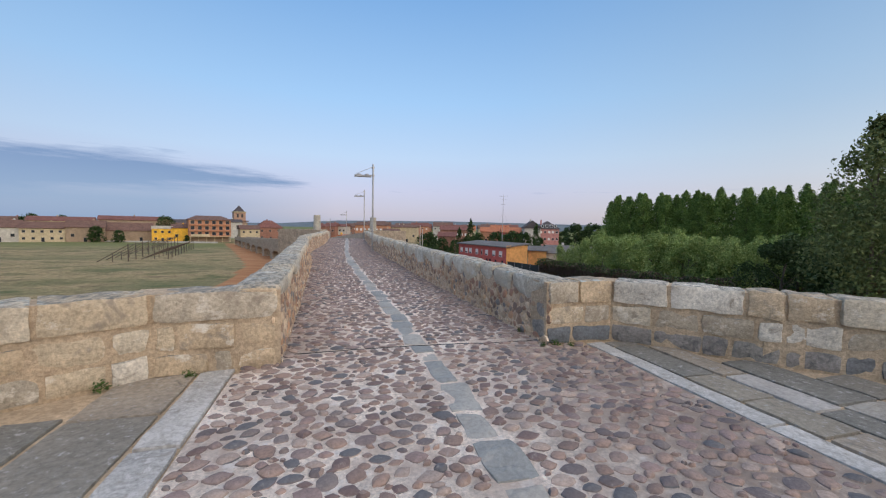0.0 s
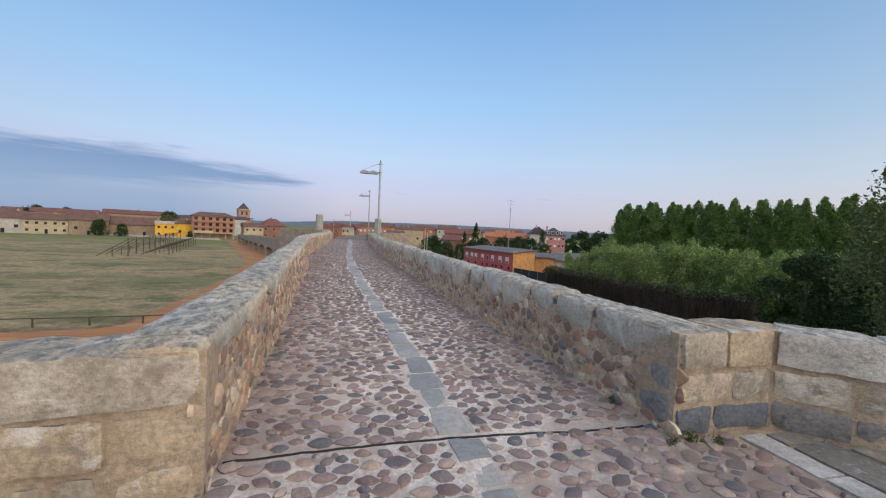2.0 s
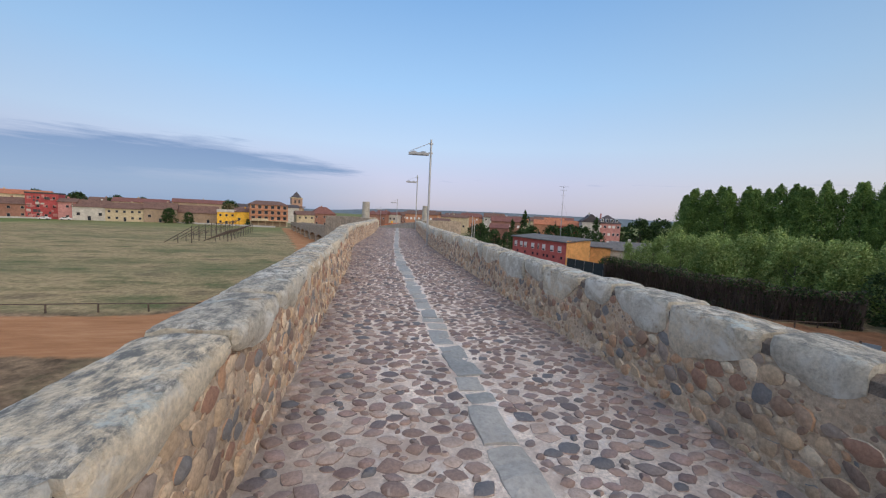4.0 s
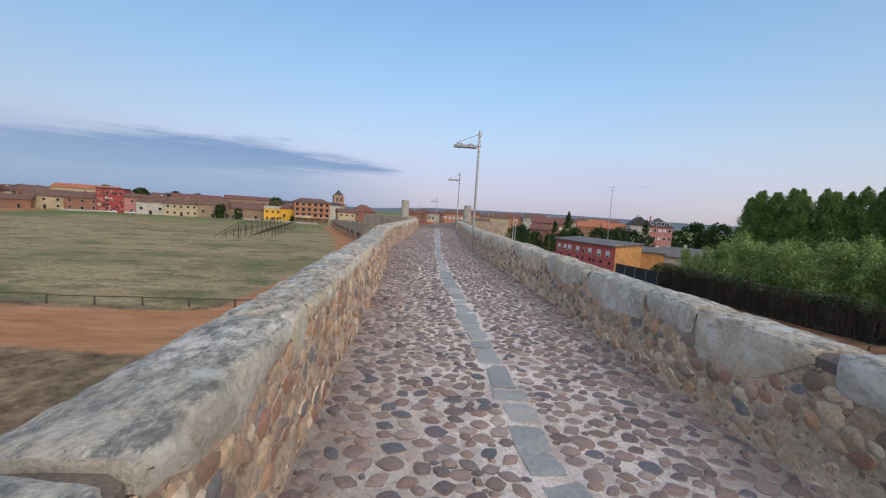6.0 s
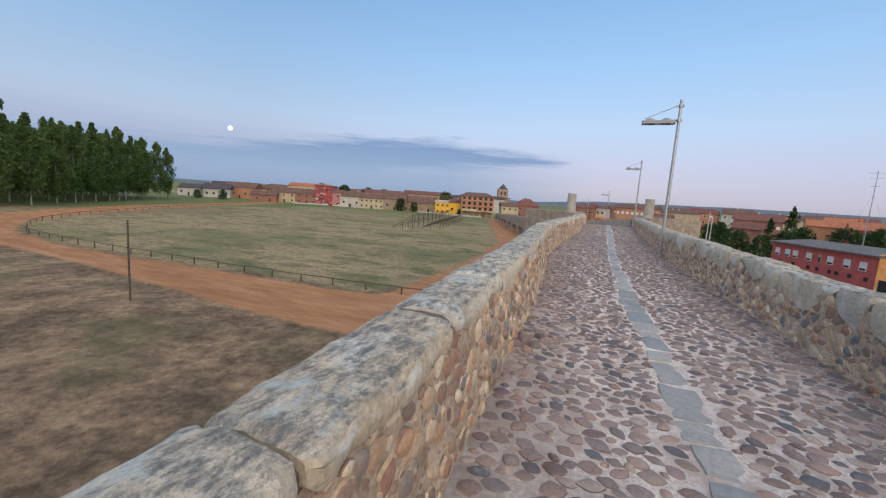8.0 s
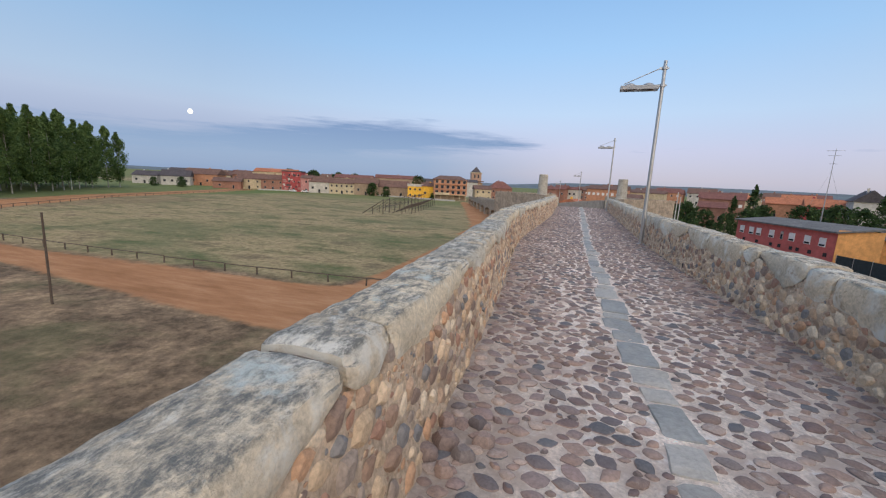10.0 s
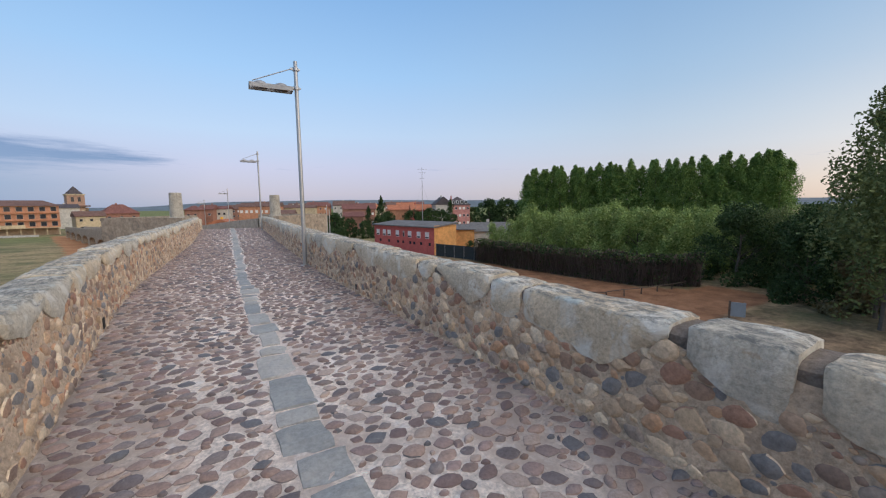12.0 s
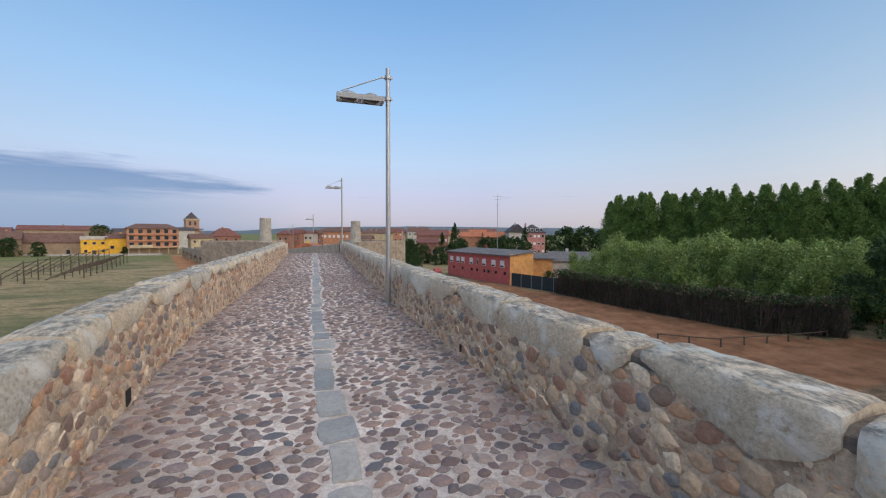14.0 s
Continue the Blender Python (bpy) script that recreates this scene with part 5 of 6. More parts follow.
# grove over the meadow
protos = [poplar("poplars of the grove", 27, 4.8, 31 + k, 5200, 0.37, 4.0, M_GROVE, M_PALEBARK, "tall leafy poplar with a pale bare lower trunk") for k in range(3)]
for k, proto in enumerate(protos):
    spots = []
    for i in range(k, 77, 3):
        u, v = (i % 11) / 10, i // 11
        spots.append((-150 - 62 * u - 7.0 * v + rs.uniform(-1.5, 1.5), 64 + 84 * u - 5.5 * v + rs.uniform(-2, 2), 1.0))
    scatter(proto, spots, rs, 0.09)
# row beyond the gardens, right of the bridge
protos = [poplar("poplars behind the gardens", 21.2, 3.7, 41 + k, 8000, 0.175, 2.0, M_POPLAR, M_BARK, "tall dark green poplar in a dense row") for k in range(3)]
line = [(88, 114), (94, 102), (100, 88), (105, 74), (110, 62), (113, 54)]
for k, proto in enumerate(protos):
    spots = []
    for i in range(k, 78, 3):
        u = i / 77 * 5
        a, b = line[min(4, int(u))], line[min(4, int(u)) + 1]
        f = u - min(4, int(u))
        spots.append((a[0] + (b[0] - a[0]) * f + rs.uniform(-2, 2) + (4 if i % 2 else 0), a[1] + (b[1] - a[1]) * f + rs.uniform(-1, 1), 1.0 if 2 < i else 0.95))
    scatter(proto, spots, rs, 0.06)
protos = [bushy("willow_shrub", 9.3, 4.6, 61 + k, 7000, 0.17, M_WILLOW, "rounded light green willow with upright shoots", "willows behind the hedge", 1.5) for k in range(2)]
for k, proto in enumerate(protos):
    spots = [(50 + 2 * math.sin(i * 2.1) + 0.9 * i, 80 - 3.6 * i, float(np.interp(i, (0, 2, 7, 11), (0.66, 0.88, 1.0, 0.86)))) for i in range(k, 11, 2)]
    spots += [(60 + 1.3 * i, 80 - 4.5 * i, 0.98) for i in range(k, 9, 2)]
    scatter(proto, spots, rs, 0.07)
proto = bushy("dark_tree", 9.5, 5.5, 71, 6500, 0.20, M_DARKLEAF, "dense dark green broadleaf tree", "dark trees by the hedge", 1.0, 0.0, 40, "tree")
scatter(proto, [(57, 38.5, 0.98), (61, 33, 0.95), (68, 33, 1.0), (66, 42, 1.0), (79, 36, 1.0), (75, 44, 1.05), (86, 40, 1.05), (53, 30.5, 0.8)], rs, 0.06)
proto = bushy("olive_tree", 14.5, 6.0, 73, 9000, 0.20, M_OLIVE, "tall olive-green broadleaf tree with an uneven crown", "olive-green trees", 1.2, 0.02, 34, "tree")
scatter(proto, [(58, 27.5, 0.70), (66, 38, 0.62), (66, 25, 0.72), (78, 27, 0.8), (58, 12, 1.1), (68, 12, 1.2)], rs, 0.05)
proto = poplar("tall trees by the bridge", 20, 4.4, 95, 12000, 0.17, 3.0, M_OLIVE, M_BARK, "tall olive-green tree with an airy uneven crown")
scatter(proto, [(44.5, 23.3, 1.02), (51.5, 24.6, 1.0), (55.5, 22.0, 0.95), (57, 17, 0.95), (53, 11, 0.9)], rs, 0.02)
proto = bushy("dry_shrub", 6.0, 4.0, 77, 2600, 0.22, M_DRYLEAF, "brownish dry shrub at the scrub's edge", "dry shrubs", 0.9, 0.0, 26)
scatter(proto, [(49, 24.5, 1.0), (52, 17, 1.1), (54, 21.5, 1.2)], rs, 0.08)
proto = bushy("dark_tree", 8.0, 4.0, 81, 2600, 0.30, M_DARKLEAF, "round dark green tree beside the houses", "trees among the houses", 1.0, 0.02, 70, "tree")
scatter(proto, [(-112.9, 224.6, 0.98), (-104.5, 225.7, 0.72), (-215.3, 184.1, 0.75), (-206.7, 266.4, 1.75), (-191.5, 276.0, 1.85), (-174.3, 283.7, 1.6), (-162.2, 288.4, 1.6), (-98.7, 264.1, 1.6), (-228.6, 177.8, 0.6),
                (32.0, 138.3, 1.05), (35.9, 149.3, 0.8), (53.0, 125.6, 1.12), (59.4, 126.8, 1.1), (65.5, 129.6, 1.05), (95.4, 142.0, 1.55), (101.7, 138.9, 1.5), (108.6, 136.7, 1.4), (45.2, 117.0, 0.7), (73.1, 158.5, 0.95), (87.0, 156.2, 0.85), (-76.0, 229.6, 0.45),
                (57.7, 91.3, 0.55), (45.5, 82.5, 0.35), (38, 143, 0.8), (41, 136, 0.7), (34, 160, 0.85), (47, 139, 0.85), (29, 122, 0.5), (54, 150, 0.9), (62, 168, 1.0), (112, 176, 1.2), (120, 168, 1.3), (50, 112, 0.45)], rs, 0.05)
proto = bushy("pale_tree", 9.0, 5.0, 85, 900, 0.30, M_DRYLEAF, "thin pale tree with sparse foliage", "pale trees among the houses", 1.0, 0.1, 20, "tree")
scatter(proto, [(-92.1, 249.0, 1.2)], rs)
proto = poplar("conifers", 13.5, 2.2, 91, 1500, 0.30, 0.6, M_DARKLEAF, M_BARK, "narrow dark conifer beside the crimson building")
scatter(proto, [(51.1, 147.8, 1.0), (80.9, 148.3, 0.95), (47.4, 151.0, 0.75)], rs, 0.03)

# brushwood hedge along the track
HEDGE = [(40.4, 73), (41.5, 62), (43, 52), (44.5, 44), (50, 39.5)]
hedge = thing("brushwood_hedge", 0, 0, 0, 0, "tall dark brushwood fence overgrown with ivy along the track", "hedge", kind="stuff")
hr = np.random.default_rng(5)
sticks_v, sticks_f, ivy, body_rows = [], [], [], []
hl_ = [0.0]
for p, q in zip(HEDGE, HEDGE[1:]):
    hl_.append(hl_[-1] + math.dist(p, q))
for k in range(1500):
    s = hr.uniform(0, hl_[-1])
    x, y = np.interp(s, hl_, [p[0] for p in HEDGE]) + hr.normal() * 0.22, np.interp(s, hl_, [p[1] for p in HEDGE]) + hr.normal() * 0.1
    h = hr.uniform(2.2, 3.7)
    w = hr.uniform(0.02, 0.07)
    dx, dy = hr.normal() * 0.55, hr.normal() * 0.55
    base = len(sticks_v)
    for a in (0, 2.1, 4.2):
        sticks_v.append((x + w * math.cos(a), y + w * math.sin(a), G - 0.1))
    for a in (0, 2.1, 4.2):
        sticks_v.append((x + dx + 0.5 * w * math.cos(a), y + dy + 0.5 * w * math.sin(a), G + h))
    sticks_f += [(base + i, base + (i + 1) % 3, base + 3 + (i + 1) % 3, base + 3 + i) for i in range(3)] + [(base + 3, base + 4, base + 5)]
under(new("brushwood", mesh_of("brushwood", sticks_v, sticks_f, M_BRUSH)), hedge)
for k in range(9000):
    s = hr.uniform(0, hl_[-1])
    lump = 0.5 + 0.5 * math.sin(s * 0.9) * math.sin(s * 0.37 + 1)
    top = hr.random() < 0.55
    z = hr.uniform(3.0, 3.9 + 0.5 * lump) if top else hr.uniform(0.1, 3.2)
    ivy.append((np.interp(s, hl_, [p[0] for p in HEDGE]) + hr.normal() * (0.45 if top else 0.25), np.interp(s, hl_, [p[1] for p in HEDGE]) + hr.normal() * 0.3, G + z))
half_i = int(len(ivy) * 0.6)
under(new("ivy", cloud("ivy", ivy[:half_i], 0.16, hr, M_DARKLEAF)), hedge, "dark green ivy")
under(new("twigs", cloud("twigs", ivy[half_i:], 0.17, hr, M_BRUSH)), hedge, "bare brown twigs")
core = [[(x, y, G - 0.1), (x, y, G + 3.0)] for x, y in ((float(np.interp(s, hl_, [p[0] for p in HEDGE])) + 0.25, float(np.interp(s, hl_, [p[1] for p in HEDGE]))) for s in np.linspace(0, hl_[-1], 30))]
cv = [p for row in core for p in row]
cf = [(2 * i, 2 * i + 2, 2 * i + 3, 2 * i + 1) for i in range(29)]
under(new("reed_mat", mesh_of("reed_mat", cv, cf, M_BRUSH)), hedge)

# ---- rail fences of the track ----


def rail_fence(line, step, height, label, group):
    root = thing("rail_fence", 0, 0, 0, 0, label, "fence", group)
    lens = [0.0]
    for p, q in zip(line, line[1:]):
        lens.append(lens[-1] + math.dist(p, q))
    n = int(lens[-1] / step)
    spots = [(float(np.interp(k * step, lens, [p[0] for p in line])), float(np.interp(k * step, lens, [p[1] for p in line]))) for k in range(n + 1)]
    post_me = bm_mesh("post", rod_bm((0, 0, -0.3), (0, 0, height), 0.085, 0.075, 7), M_WOOD)
    rail_me = bm_mesh("rail", rod_bm((0, 0, 0), (1, 0, 0), 0.055, None, 6), M_WOOD)
    fr = random.Random(n)
    for k, (x, y) in enumerate(spots):
        ob = under(new("post", post_me), root)
        ob.matrix_basis = pose(x, y, G, fr.uniform(-3, 3), fr.uniform(-3, 3), fr.uniform(0, 90))
        if k < n:
            x2, y2 = spots[k + 1]
            rail = under(new("rail", rail_me), root)
            rail.matrix_basis = pose(x, y, G + height + fr.uniform(-0.06, 0.04), 0, fr.uniform(-0.6, 0.6), math.degrees(math.atan2(y2 - y, x2 - x))) @ Matrix.Diagonal((math.dist((x, y), (x2, y2)), 1, 1, 1))
    return root


rail_fence([(-7, 47.0)] + FIELD[1:14], 4.0, 0.78, "low dark wooden rail fence round the meadow", "rail fences of the track")
rail_fence([(31.5, 45.2), (35.2, 41.9), (42.8, 40.8), (49, 40.2)], 2.6, 0.75, "low wooden rail fence across the sand track", "rail fences of the track")

# thin dark pole and pale concrete poles
pole = thing("wooden_pole", -36.5, 30.3, G, 0, "thin dark wooden pole standing in dry scrub", "pole")
part("shaft", rod_bm((0, 0, -0.3), (0.1, 0, 6.8), 0.09, 0.07, 8), M_WOOD, pole)
for x, y, h, lab in ((-190, 117, 14.0, "pale concrete power pole before the grove"), (-150, 214, 8, "pale lamp pole beside the field wall"), (22.3, 110, 10.6, "white flagpole near the crimson building"), (23.4, 112, 9.6, "white flagpole near the crimson building")):
    p = thing("concrete_pole", x, y, G, 0, lab, "pole")
    part("shaft", rod_bm((0, 0, -0.3), (0, 0, h), 0.16 if h > 11 else 0.11, 0.10, 8), M_CONCRETE, p)
    part("cap", rod_bm((0, 0, h), (0, 0, h + 0.15), 0.13, 0.04, 8), M_CONCRETE, p)

# antenna mast
ant = thing("antenna_mast", 46.3, 106.0, G, 0, "tall thin steel antenna mast with crossbars", "antenna")
part("mast", rod_bm((0, 0, -0.2), (0, 0, 20.2), 0.10, 0.04, 6), M_LAMPGREY, ant)
for zz, ln in ((19.8, 1.3), (18.9, 0.9), (17.4, 0.5)):
    part("crossbar", rod_bm((-ln, 0.2, zz), (ln, -0.2, zz), 0.035, None, 6), M_LAMPGREY, ant)
for k in range(3):
    a = k * 2.1
    part("guy_wire", rod_bm((0, 0, 16), (4 * math.cos(a), 4 * math.sin(a), 5.5), 0.012, None, 4), M_LAMPGREY, ant)

# timber skeleton of a grandstand in the meadow
for (x0, y0), (x1, y1), n, tall, lab in (((-52.5, 117), (-66, 188), 11, 4.6, "weathered timber frame of a grandstand with slanting braces"), ((-46.5, 125), (-55.5, 173), 10, 3.4, "row of weathered timber grandstand posts")):
    st = thing("grandstand_frame", 0, 0, 0, 0, lab, "grandstand", "timber frames in the meadow")
    for k in range(n):
        x, y = x0 + (x1 - x0) * k / (n - 1), y0 + (y1 - y0) * k / (n - 1)
        part("post", rod_bm((x, y, G - 0.2), (x, y, G + tall), 0.12, 0.10, 6), M_WOOD, st)
        part("brace", rod_bm((x, y, G + tall * 0.92), (x - 6.0, y - 1.6, G), 0.09, None, 6), M_WOOD, st)
        part("mid_post", rod_bm((x - 3.0, y - 0.8, G - 0.2), (x - 3.0, y - 0.8, G + tall * 0.48), 0.09, None, 6), M_WOOD, st)
    part("top_rail", rod_bm((x0, y0, G + tall * 0.9), (x1, y1, G + tall * 0.9), 0.08, None, 6), M_WOOD, st)
    part("low_rail", rod_bm((x0, y0, G + tall * 0.45), (x1, y1, G + tall * 0.45), 0.07, None, 6), M_WOOD, st)

# pale low wall along the meadow's far edge
fw = thing("boundary_wall", 0, 0, 0, 0, "low pale concrete wall along the far edge of the meadow", "wall")
for (ax, ay), (bx, by) in (((-181, 206), (-150, 224)), ((-150, 224), (-109, 228)), ((-109, 228), (-60, 222))):
    bm = bmesh.new()
    ln = math.dist((ax, ay), (bx, by))
    add_box(bm, (0, -0.15, -0.3), (ln, 0.15, 0.75), 0.03)
    ob = part("wall_section", bm, M_CONCRETE, fw)
    ob.matrix_basis = pose(ax, ay, G, 0, 0, math.degrees(math.atan2(by - ay, bx - ax)))

# panel sign by the track, dark arch and a parked car below the bridge
sg = thing("information_sign", 37.3, 30.2, G, -60, "pale information panel on a dark wooden post", "sign")
part("post", box_bm((-0.75, -0.06, -0.2), (-0.6, 0.06, 1.9), 0.01), M_WOOD, sg)
part("panel", box_bm((-0.6, -0.03, 0.55), (0.45, 0.03, 1.8), 0.01), M_SIGN, sg)


def car(x, y, yaw, paint, label):
    c = thing("parked_car", x, y, G, yaw, label, "car", "parked cars")
    bm = bmesh.new()
    prof = [(-2.05, 0.32), (-2.1, 0.75), (-1.95, 0.95), (-1.45, 1.0), (-0.95, 1.45), (0.75, 1.48), (1.35, 1.02), (2.0, 0.9), (2.1, 0.55), (2.05, 0.32)]
    a = [bm.verts.new((u, -0.82, v)) for u, v in prof]
    b = [bm.verts.new((u, 0.82, v)) for u, v in prof]
    bm.faces.new(a)
    bm.faces.new(b[::-1])
    for i in range(len(prof)):
        j = (i + 1) % len(prof)
        bm.faces.new((a[j], a[i], b[i], b[j]))
    bmesh.ops.bevel(bm, geom=list(bm.edges), offset=0.05, segments=2, affect="EDGES")
    part("body", bm, paint, c)
    for s in (-0.83, 0.81):
        part("side_window", box_bm((-0.95, s, 1.02), (0.85, s + 0.02, 1.36), 0.005), M_GLASS, c)
    for u in (-1.3, 1.3):
        for s in (-0.78, 0.78):
            part("wheel", rod_bm((u, s - 0.1, 0.31), (u, s + 0.1, 0.31), 0.31, None, 14), M_TYRE, c)
    return c


car(-158, 209, 10, M_CARW, "white car parked before the houses")
car(-151, 211.5, 15, M_CARW, "white car parked before the houses")
car(31.2, 109.5, 80, CRIMSON, "dark red car parked beside the crimson building")

# ---- small things on the bridge ----
drain = thing("drain_outlet", x_right(22.75), 22.75, 0.0, 0, "dark square drain hole at the foot of the parapet", "drain")
part("surround", box_bm((-0.012, -0.10, -0.01), (0.05, 0.10, 0.22), 0.012), M_WALLMORTAR, drain)
part("opening", box_bm((-0.020, -0.06, 0.0), (-0.008, 0.06, 0.17), 0.005), M_HOLE, drain)
drain2 = thing("drain_outlet", x_left(22.4), 22.4, 0.0, 180, "dark square drain hole at the foot of the parapet", "drain")
part("surround", box_bm((-0.012, -0.10, -0.01), (0.05, 0.10, 0.24), 0.012), M_WALLMORTAR, drain2)
part("opening", box_bm((-0.020, -0.06, 0.0), (-0.008, 0.06, 0.18), 0.005), M_HOLE, drain2)
for x, y, s, seed in ((1.80, 6.15, 0.07, 1), (-2.55, 5.24, 0.06, 2), (-3.25, 5.05, 0.09, 3), (1.95, 5.42, 0.07, 4), (2.15, 5.34, 0.06, 5), (1.75, 5.40, 0.05, 6)):
    r = np.random.default_rng(seed)
    pts = r.normal(size=(70, 3)) * np.array((s * 0.5, s * 0.4, s * 0.35)) + np.array((0, 0, s * 0.5))
    pts[:, 2] = np.maximum(pts[:, 2], 0.004)
    w = new("weed", cloud("weed", pts, s * 0.22, r, M_WEED))
    w.matrix_basis = pose(x, y, 0.0)
    tagged(w, "small green weed growing from a joint", "weed", "weeds in the joints", "stuff")
# crack in the mortar across the roadway
crack_v, crack_f = [], []
for k in range(41):
    x = -1.66 + 3.4 * k / 40
    y = 5.76 + 0.05 * math.sin(k * 0.12) + 0.02 * noise.noise(Vector((k * 0.6, 0, 0)))
    z = deck_z(x, y)
    crack_v += [(x, y - 0.012, z + 0.004), (x, y + 0.012, z + 0.004), (x, y + 0.02, z - 0.01), (x, y - 0.02, z - 0.01)]
    if k:
        b = 4 * k
        crack_f += [(b - 4, b, b + 1, b - 3), (b - 3, b + 1, b + 2, b - 2), (b - 1, b + 3, b, b - 4)]
under(new("expansion_joint", mesh_of("expansion_joint", crack_v, crack_f, M_HOLE)), floor, "thin dark joint across the roadway")

# ---- pieces: strip slabs, paving, cobbles, pebbles ----
pr = random.Random(17)
y = -3.6
strip_spans = []
while y < END:
    ln = pr.uniform(0.25, 0.75)
    wd = pr.uniform(0.21, 0.37)
    xc = x_strip(y + ln / 2) + pr.uniform(-0.04, 0.04)
    vs, fs = rough_block(wd, ln - pr.uniform(0.02, 0.06), 0.06, pr.uniform(0, 99), 0.022, 0.026, 0.11)
    ob = under(new("strip_slab", mesh_of("strip_slab", vs, fs, M_SLATE)), floor)
    yaw = math.degrees(math.atan2(-(x_strip(y + 1) - x_strip(y - 1)), 2)) + pr.uniform(-6, 6)
    ob.matrix_basis = pose(xc, y + ln / 2, deck_z(xc, y + ln / 2) - 0.014, 0, 0, yaw)
    strip_spans.append((y, y + ln, xc, wd))
    y += ln
# curbs and paving of the refuges
for x0, x1, mat_, rows_ in ((-2.47, -2.13, M_CURB, 0), (2.46, 2.73, M_CURB, 0), (-3.18, -2.49, M_PAVING, 1), (-3.62, -3.20, M_PAVING, 1), (-4.30, -3.64, M_PAVING, 1), (-4.92, -4.32, M_PAVING, 1), (-5.45, -4.94, M_PAVING, 1), (-6.0, -5.47, M_PAVING, 1),
                            (2.75, 3.22, M_PAVING, 1), (3.24, 3.62, M_PAVING, 1), (3.64, 4.22, M_PAVING, 1), (4.24, 4.80, M_PAVING, 1), (4.82, 5.30, M_PAVING, 1), (5.32, 6.0, M_PAVING, 1)):
    y = -3.0
    while y < 5.3:
        ln = pr.uniform(1.1, 1.9) if not rows_ else pr.uniform(0.5, 1.25)
        end_y = min(y + ln, 5.42)
        laid = all(bool(inside(np.array(px_), np.array(py_), outline)) for px_, py_ in ((x0, y), (x1, y), (x0, end_y), (x1, end_y))) if abs(x0) > 3.2 else True
        if end_y - y > 0.15 and laid:
            vs, fs = rough_block(x1 - x0 - pr.uniform(0.015, 0.035), end_y - y - pr.uniform(0.015, 0.04), 0.06, pr.uniform(0, 99), 0.014, 0.011, 0.2)
            ob = under(new("paving_slab" if rows_ else "curb_slab", mesh_of("paving_slab", vs, fs, mat_)), niche_bed)
            ob.matrix_basis = pose((x0 + x1) / 2, (y + end_y) / 2, -0.022 + pr.uniform(-0.006, 0.004) + (0.006 if not rows_ else 0), pr.uniform(-0.3, 0.3), pr.uniform(-0.4, 0.4), pr.uniform(-0.5, 0.5))
        y += ln


def dome(seed, rim, h0, h1, amp):
    """A low irregular stone cap, unit wide: two rings and a top."""
    r = np.random.default_rng(seed)
    k = 12
    a = np.linspace(0, 2 * math.pi, k, endpoint=False) + r.uniform(-0.1, 0.1, k)
    ph = r.uniform(0, 6.3, 3)
    box = 1 + 0.13 * np.cos(4 * (a - math.pi / 4)) * -1 * r.uniform(0.2, 1.0)
    rad = box * (1 + amp * (0.7 * np.sin(2 * a + ph[0]) * 0.6 + 0.8 * np.sin(3 * a + ph[1]) * 0.6 + 0.3 * np.sin(5 * a + ph[2])))
    v = []
    for s, z in ((1.0, h0), (0.90, h0 + (h1 - h0) * 0.62), (rim, h1)):
        for i in range(k):
            v.append((math.cos(a[i]) * rad[i] * s, math.sin(a[i]) * rad[i] * s, z + (r.uniform(-0.06, 0.06) * (h1 - h0) if z > h0 else 0)))
    v.append((r.uniform(-0.1, 0.1), r.uniform(-0.1, 0.1), h1 * 1.05))
    f = [(t * k + i, t * k + (i + 1) % k, (t + 1) * k + (i + 1) % k, (t + 1) * k + i) for t in range(2) for i in range(k)]
    f += [(2 * k + i, 2 * k + (i + 1) % k, 3 * k) for i in range(k)]
    return np.array(v), f


def strewn(name, templates, placed, material, parent, label):
    """placed: (template, 4x4 matrix) pairs, joined into one mesh of stuff."""
    verts, faces, base = [], [], 0
    for t, m in placed:
        v, f = templates[t]
        mm = np.array(m)
        verts.append(v @ mm[:3, :3].T + mm[:3, 3])
        faces += [tuple(i + base for i in q) for q in f]
        base += len(v)
    ob = new(name, mesh_of(name, np.concatenate(verts), faces, material, True))
    under(ob, parent, label)
    ob["kind"] = "stuff"
    return ob


def darts(width, length, sizes, seed, tries, fits, squeeze=1.0, tight=0.96):
    """Non-overlapping spots (u, v, radius) over a strip, larger ones first."""
    r = random.Random(seed)
    cell = max(sizes) * 2
    grid, out = {}, []
    for n in range(tries):
        f = n / tries
        s = sizes[0] + (sizes[1] - sizes[0]) * f
        s *= r.uniform(0.85, 1.15)
        u, v = r.uniform(0, width), r.uniform(0, length)
        if not fits(u, v, s):
            continue
        cu, cv_ = int(u / cell), int(v / cell)
        clash = False
        for i in (cu - 1, cu, cu + 1):
            for j in (cv_ - 1, cv_, cv_ + 1):
                for (u2, v2, s2) in grid.get((i, j), ()):
                    if (u - u2) ** 2 + ((v - v2) * squeeze) ** 2 < ((s + s2) * tight) ** 2:
                        clash = True
                        break
                if clash:
                    break
            if clash:
                break
        if not clash:
            grid.setdefault((cu, cv_), []).append((u, v, s))
            out.append((u, v, s))
    return out


COB = [dome(100 + k, 0.55, -0.35, 1.0, 0.085) for k in range(10)]
spans = np.array([(s[0], s[1], s[2], s[3]) for s in strip_spans])


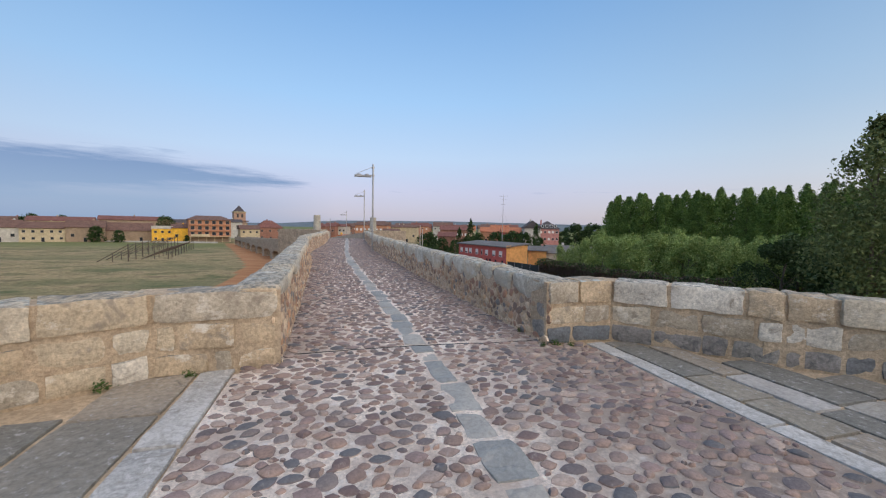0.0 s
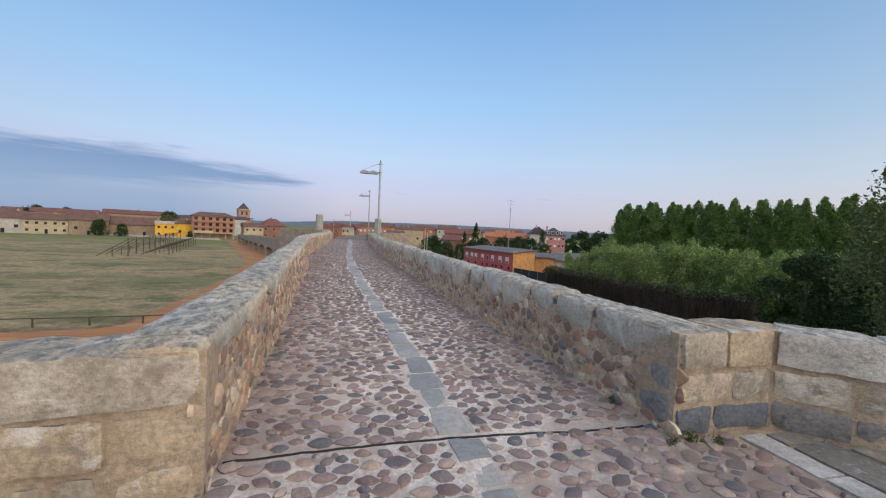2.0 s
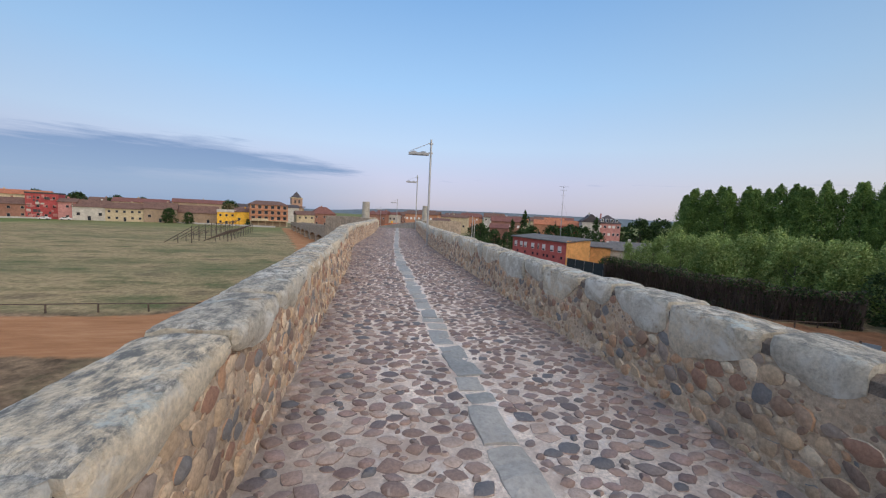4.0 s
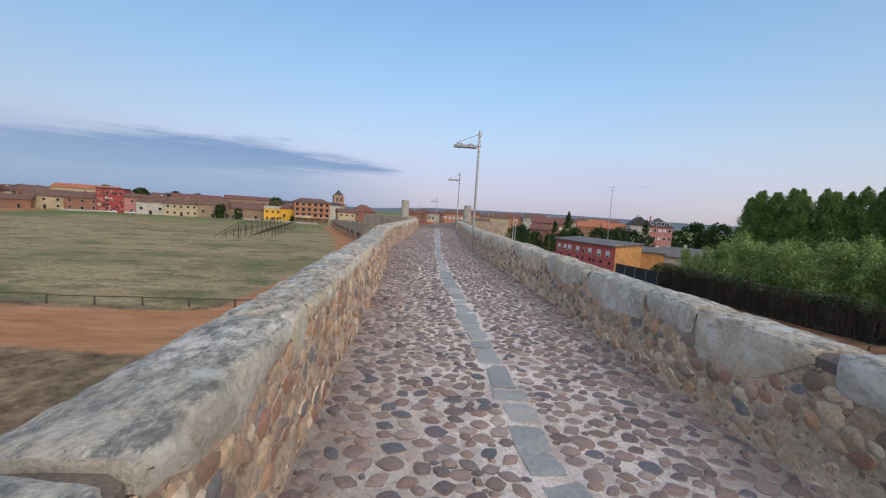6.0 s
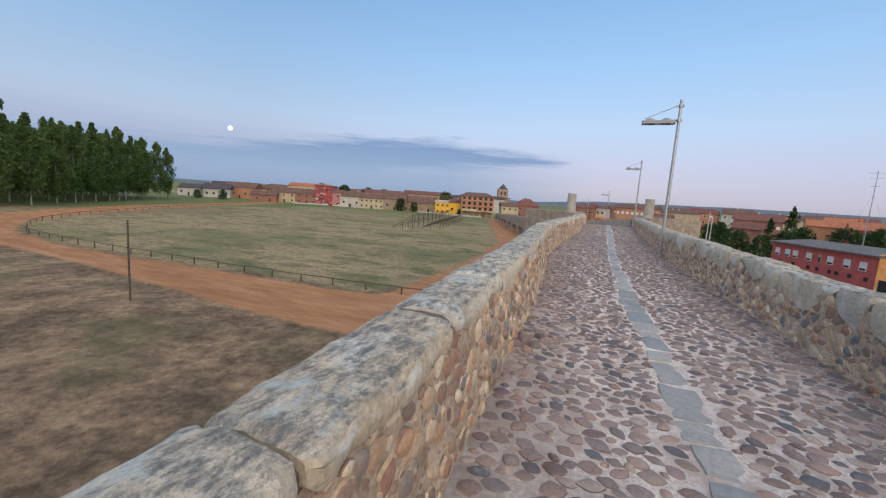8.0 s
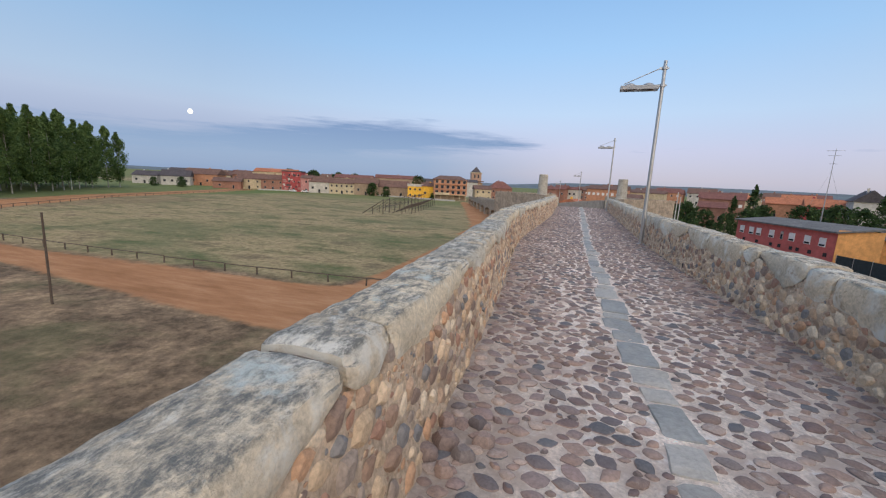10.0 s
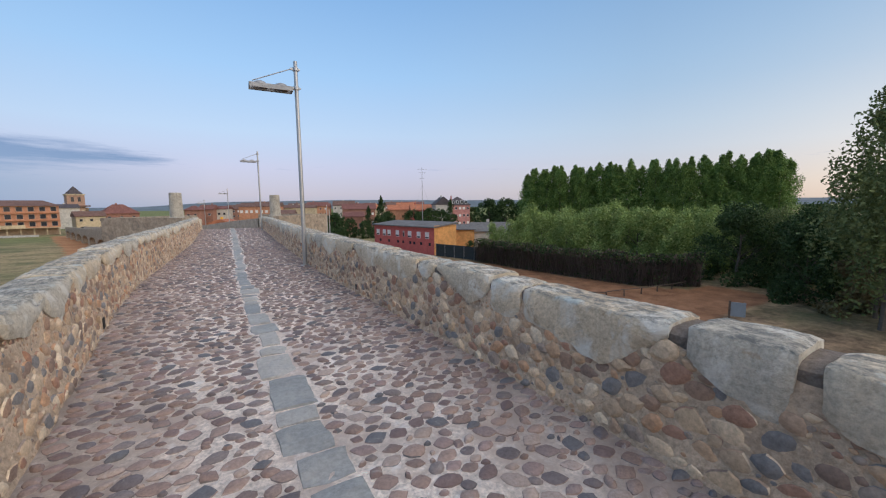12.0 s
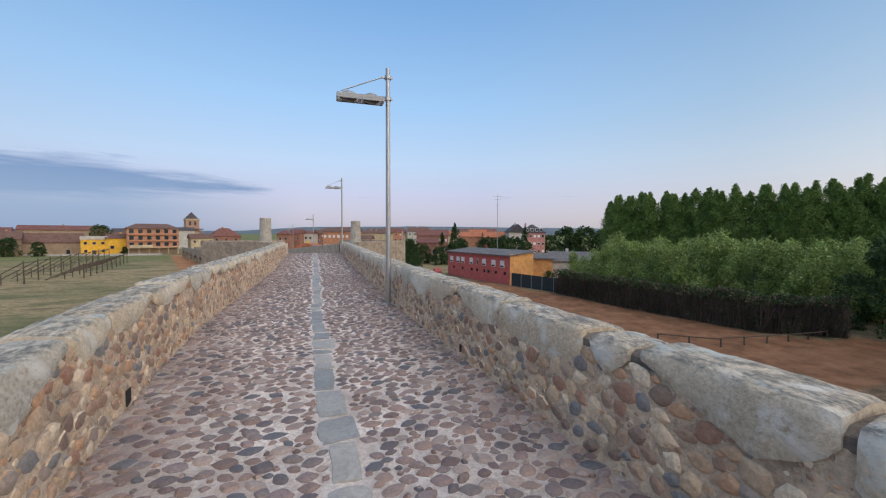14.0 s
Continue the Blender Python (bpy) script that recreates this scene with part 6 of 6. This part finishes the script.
def on_deck(u, v, s):
    x, y = u - 2.6, v - 3.6
    if y < 5.45:
        lo, hi = -2.10, 2.44
    else:
        lo, hi = x_left(y) + 0.02, x_right(y) - 0.02
    if not (lo + s * 0.8 < x < hi - s * 0.8):
        return False
    if abs(y - 5.79) < 0.03 + s * 0.6:
        return False
    i = np.searchsorted(spans[:, 0], y) - 1
    return i < 0 or abs(x - spans[i, 2]) > spans[i, 3] / 2 + s * 0.95


near = darts(5.2, 38.6, (0.084, 0.028), 51, 110000, on_deck, 1.30, 0.93)
far = darts(5.2, 18.0, (0.10, 0.05), 52, 11000, lambda u, v, s: on_deck(u, v + 38.6, s), 1.28)
spots = [(u - 2.6, v - 3.6, s) for u, v, s in near] + [(u - 2.6, v + 35.0, s) for u, v, s in far]
cob_mesh = [mesh_of("cobble", v, f, M_COB_ONE, True) for v, f in COB]
joined, singles = [], 0
for x, y, s in spots:
    t = pr.randrange(len(COB))
    long_, wide_ = s * pr.uniform(0.92, 1.18), s * pr.uniform(0.62, 0.88)
    h = pr.uniform(0.013, 0.030)
    m = Matrix.Translation((x, y, deck_z(x, y) - 0.003)) @ Matrix.Rotation(pr.gauss(0, 0.45) + pr.choice((0, math.pi)), 4, "Z") @ Matrix.Diagonal((long_, wide_, h, 1))
    if 19.3 < y < 22.6 and singles < 300:
        ob = under(new("cobble", cob_mesh[t]), floor)
        ob.matrix_basis = m
        singles += 1
    else:
        joined.append((t, m))
strewn("cobbles", COB, joined, M_COB, floor, "rounded brown and purple river cobbles")

PEB = [dome(200 + k, 0.52, -0.5, 1.0, 0.12) for k in range(10)]
peb_mesh = [mesh_of("pebble", v, f, M_PEB_ONE, True) for v, f in PEB]
for parent, face, lean, sgn, edge_line, seed in ((wall_left, x_left, lean_left, -1, edge_l, 61), (wall_right, x_right, lean_right, 1, edge_r, 62)):
    ey, ez = [e[0] for e in edge_line], [e[1] for e in edge_line]

    def on_face(u, v, s):
        smeared = noise.noise(Vector((u * 1.3, v * 2.4, seed))) > 0.30      # mortar laid over the stones
        return s * 0.5 < v < np.interp(u + 5.5, ey, ez) - s * 0.55 and (not smeared or s < 0.026)

    found = darts(26.5, 0.80, (0.092, 0.015), seed, 110000, on_face, 1.1, 0.82)
    found += [(u + 26.5, v, s) for u, v, s in darts(END - 32.2, 0.80, (0.085, 0.03), seed + 9, 16000, lambda u, v, s: on_face(u + 26.5, v, s), 1.1)]
    joined, singles = [], 0
    for u, v, s in found:
        y, z = u + 5.5, v
        x = face_x(face, lean, sgn, y, z) + sgn * 0.004
        t = pr.randrange(len(PEB))
        turn = Matrix.Rotation(radians(90 if sgn < 0 else -90), 4, "Y") @ Matrix.Rotation(pr.gauss(math.pi / 2, 0.5), 4, "Z")
        m = Matrix.Translation((x, y, z)) @ turn @ Matrix.Diagonal((s * pr.uniform(0.95, 1.2), s * pr.uniform(0.60, 0.92), pr.uniform(0.12, 0.40) * min(s, 0.07), 1))
        if (13.5 < y < 17.5 if sgn < 0 else 16.5 < y < 20.5) and singles < 280 and s > 0.03:
            ob = under(new("pebble", peb_mesh[t]), parent)
            ob.matrix_basis = m
            singles += 1
        else:
            joined.append((t, m))
    strewn("pebbles", PEB, joined, M_PEB, parent, "ochre and brown rounded river pebbles")
# loose cobbles heaped at the foot of the parapet
for x, y, s in ((-1.86, 15.1, 0.10), (-1.72, 15.02, 0.08), (-1.95, 14.95, 0.09), (-1.80, 14.85, 0.07), (-1.62, 15.2, 0.08), (-1.92, 15.32, 0.08), (-1.70, 15.38, 0.07)):
    v, f = dome(int(abs(x * 1000)), 0.55, -0.6, 1.0, 0.15)
    ob = new("loose_stone", mesh_of("loose_stone", v, f, M_COB_ONE, True))
    ob.matrix_basis = Matrix.Translation((x, y, 0.02)) @ Matrix.Rotation(pr.uniform(0, 3), 4, "Z") @ Matrix.Diagonal((s, s * 0.75, s * 0.55, 1))
    tagged(ob, "loose rounded cobble lying at the parapet's foot", "stone", "loose stones at the parapet")
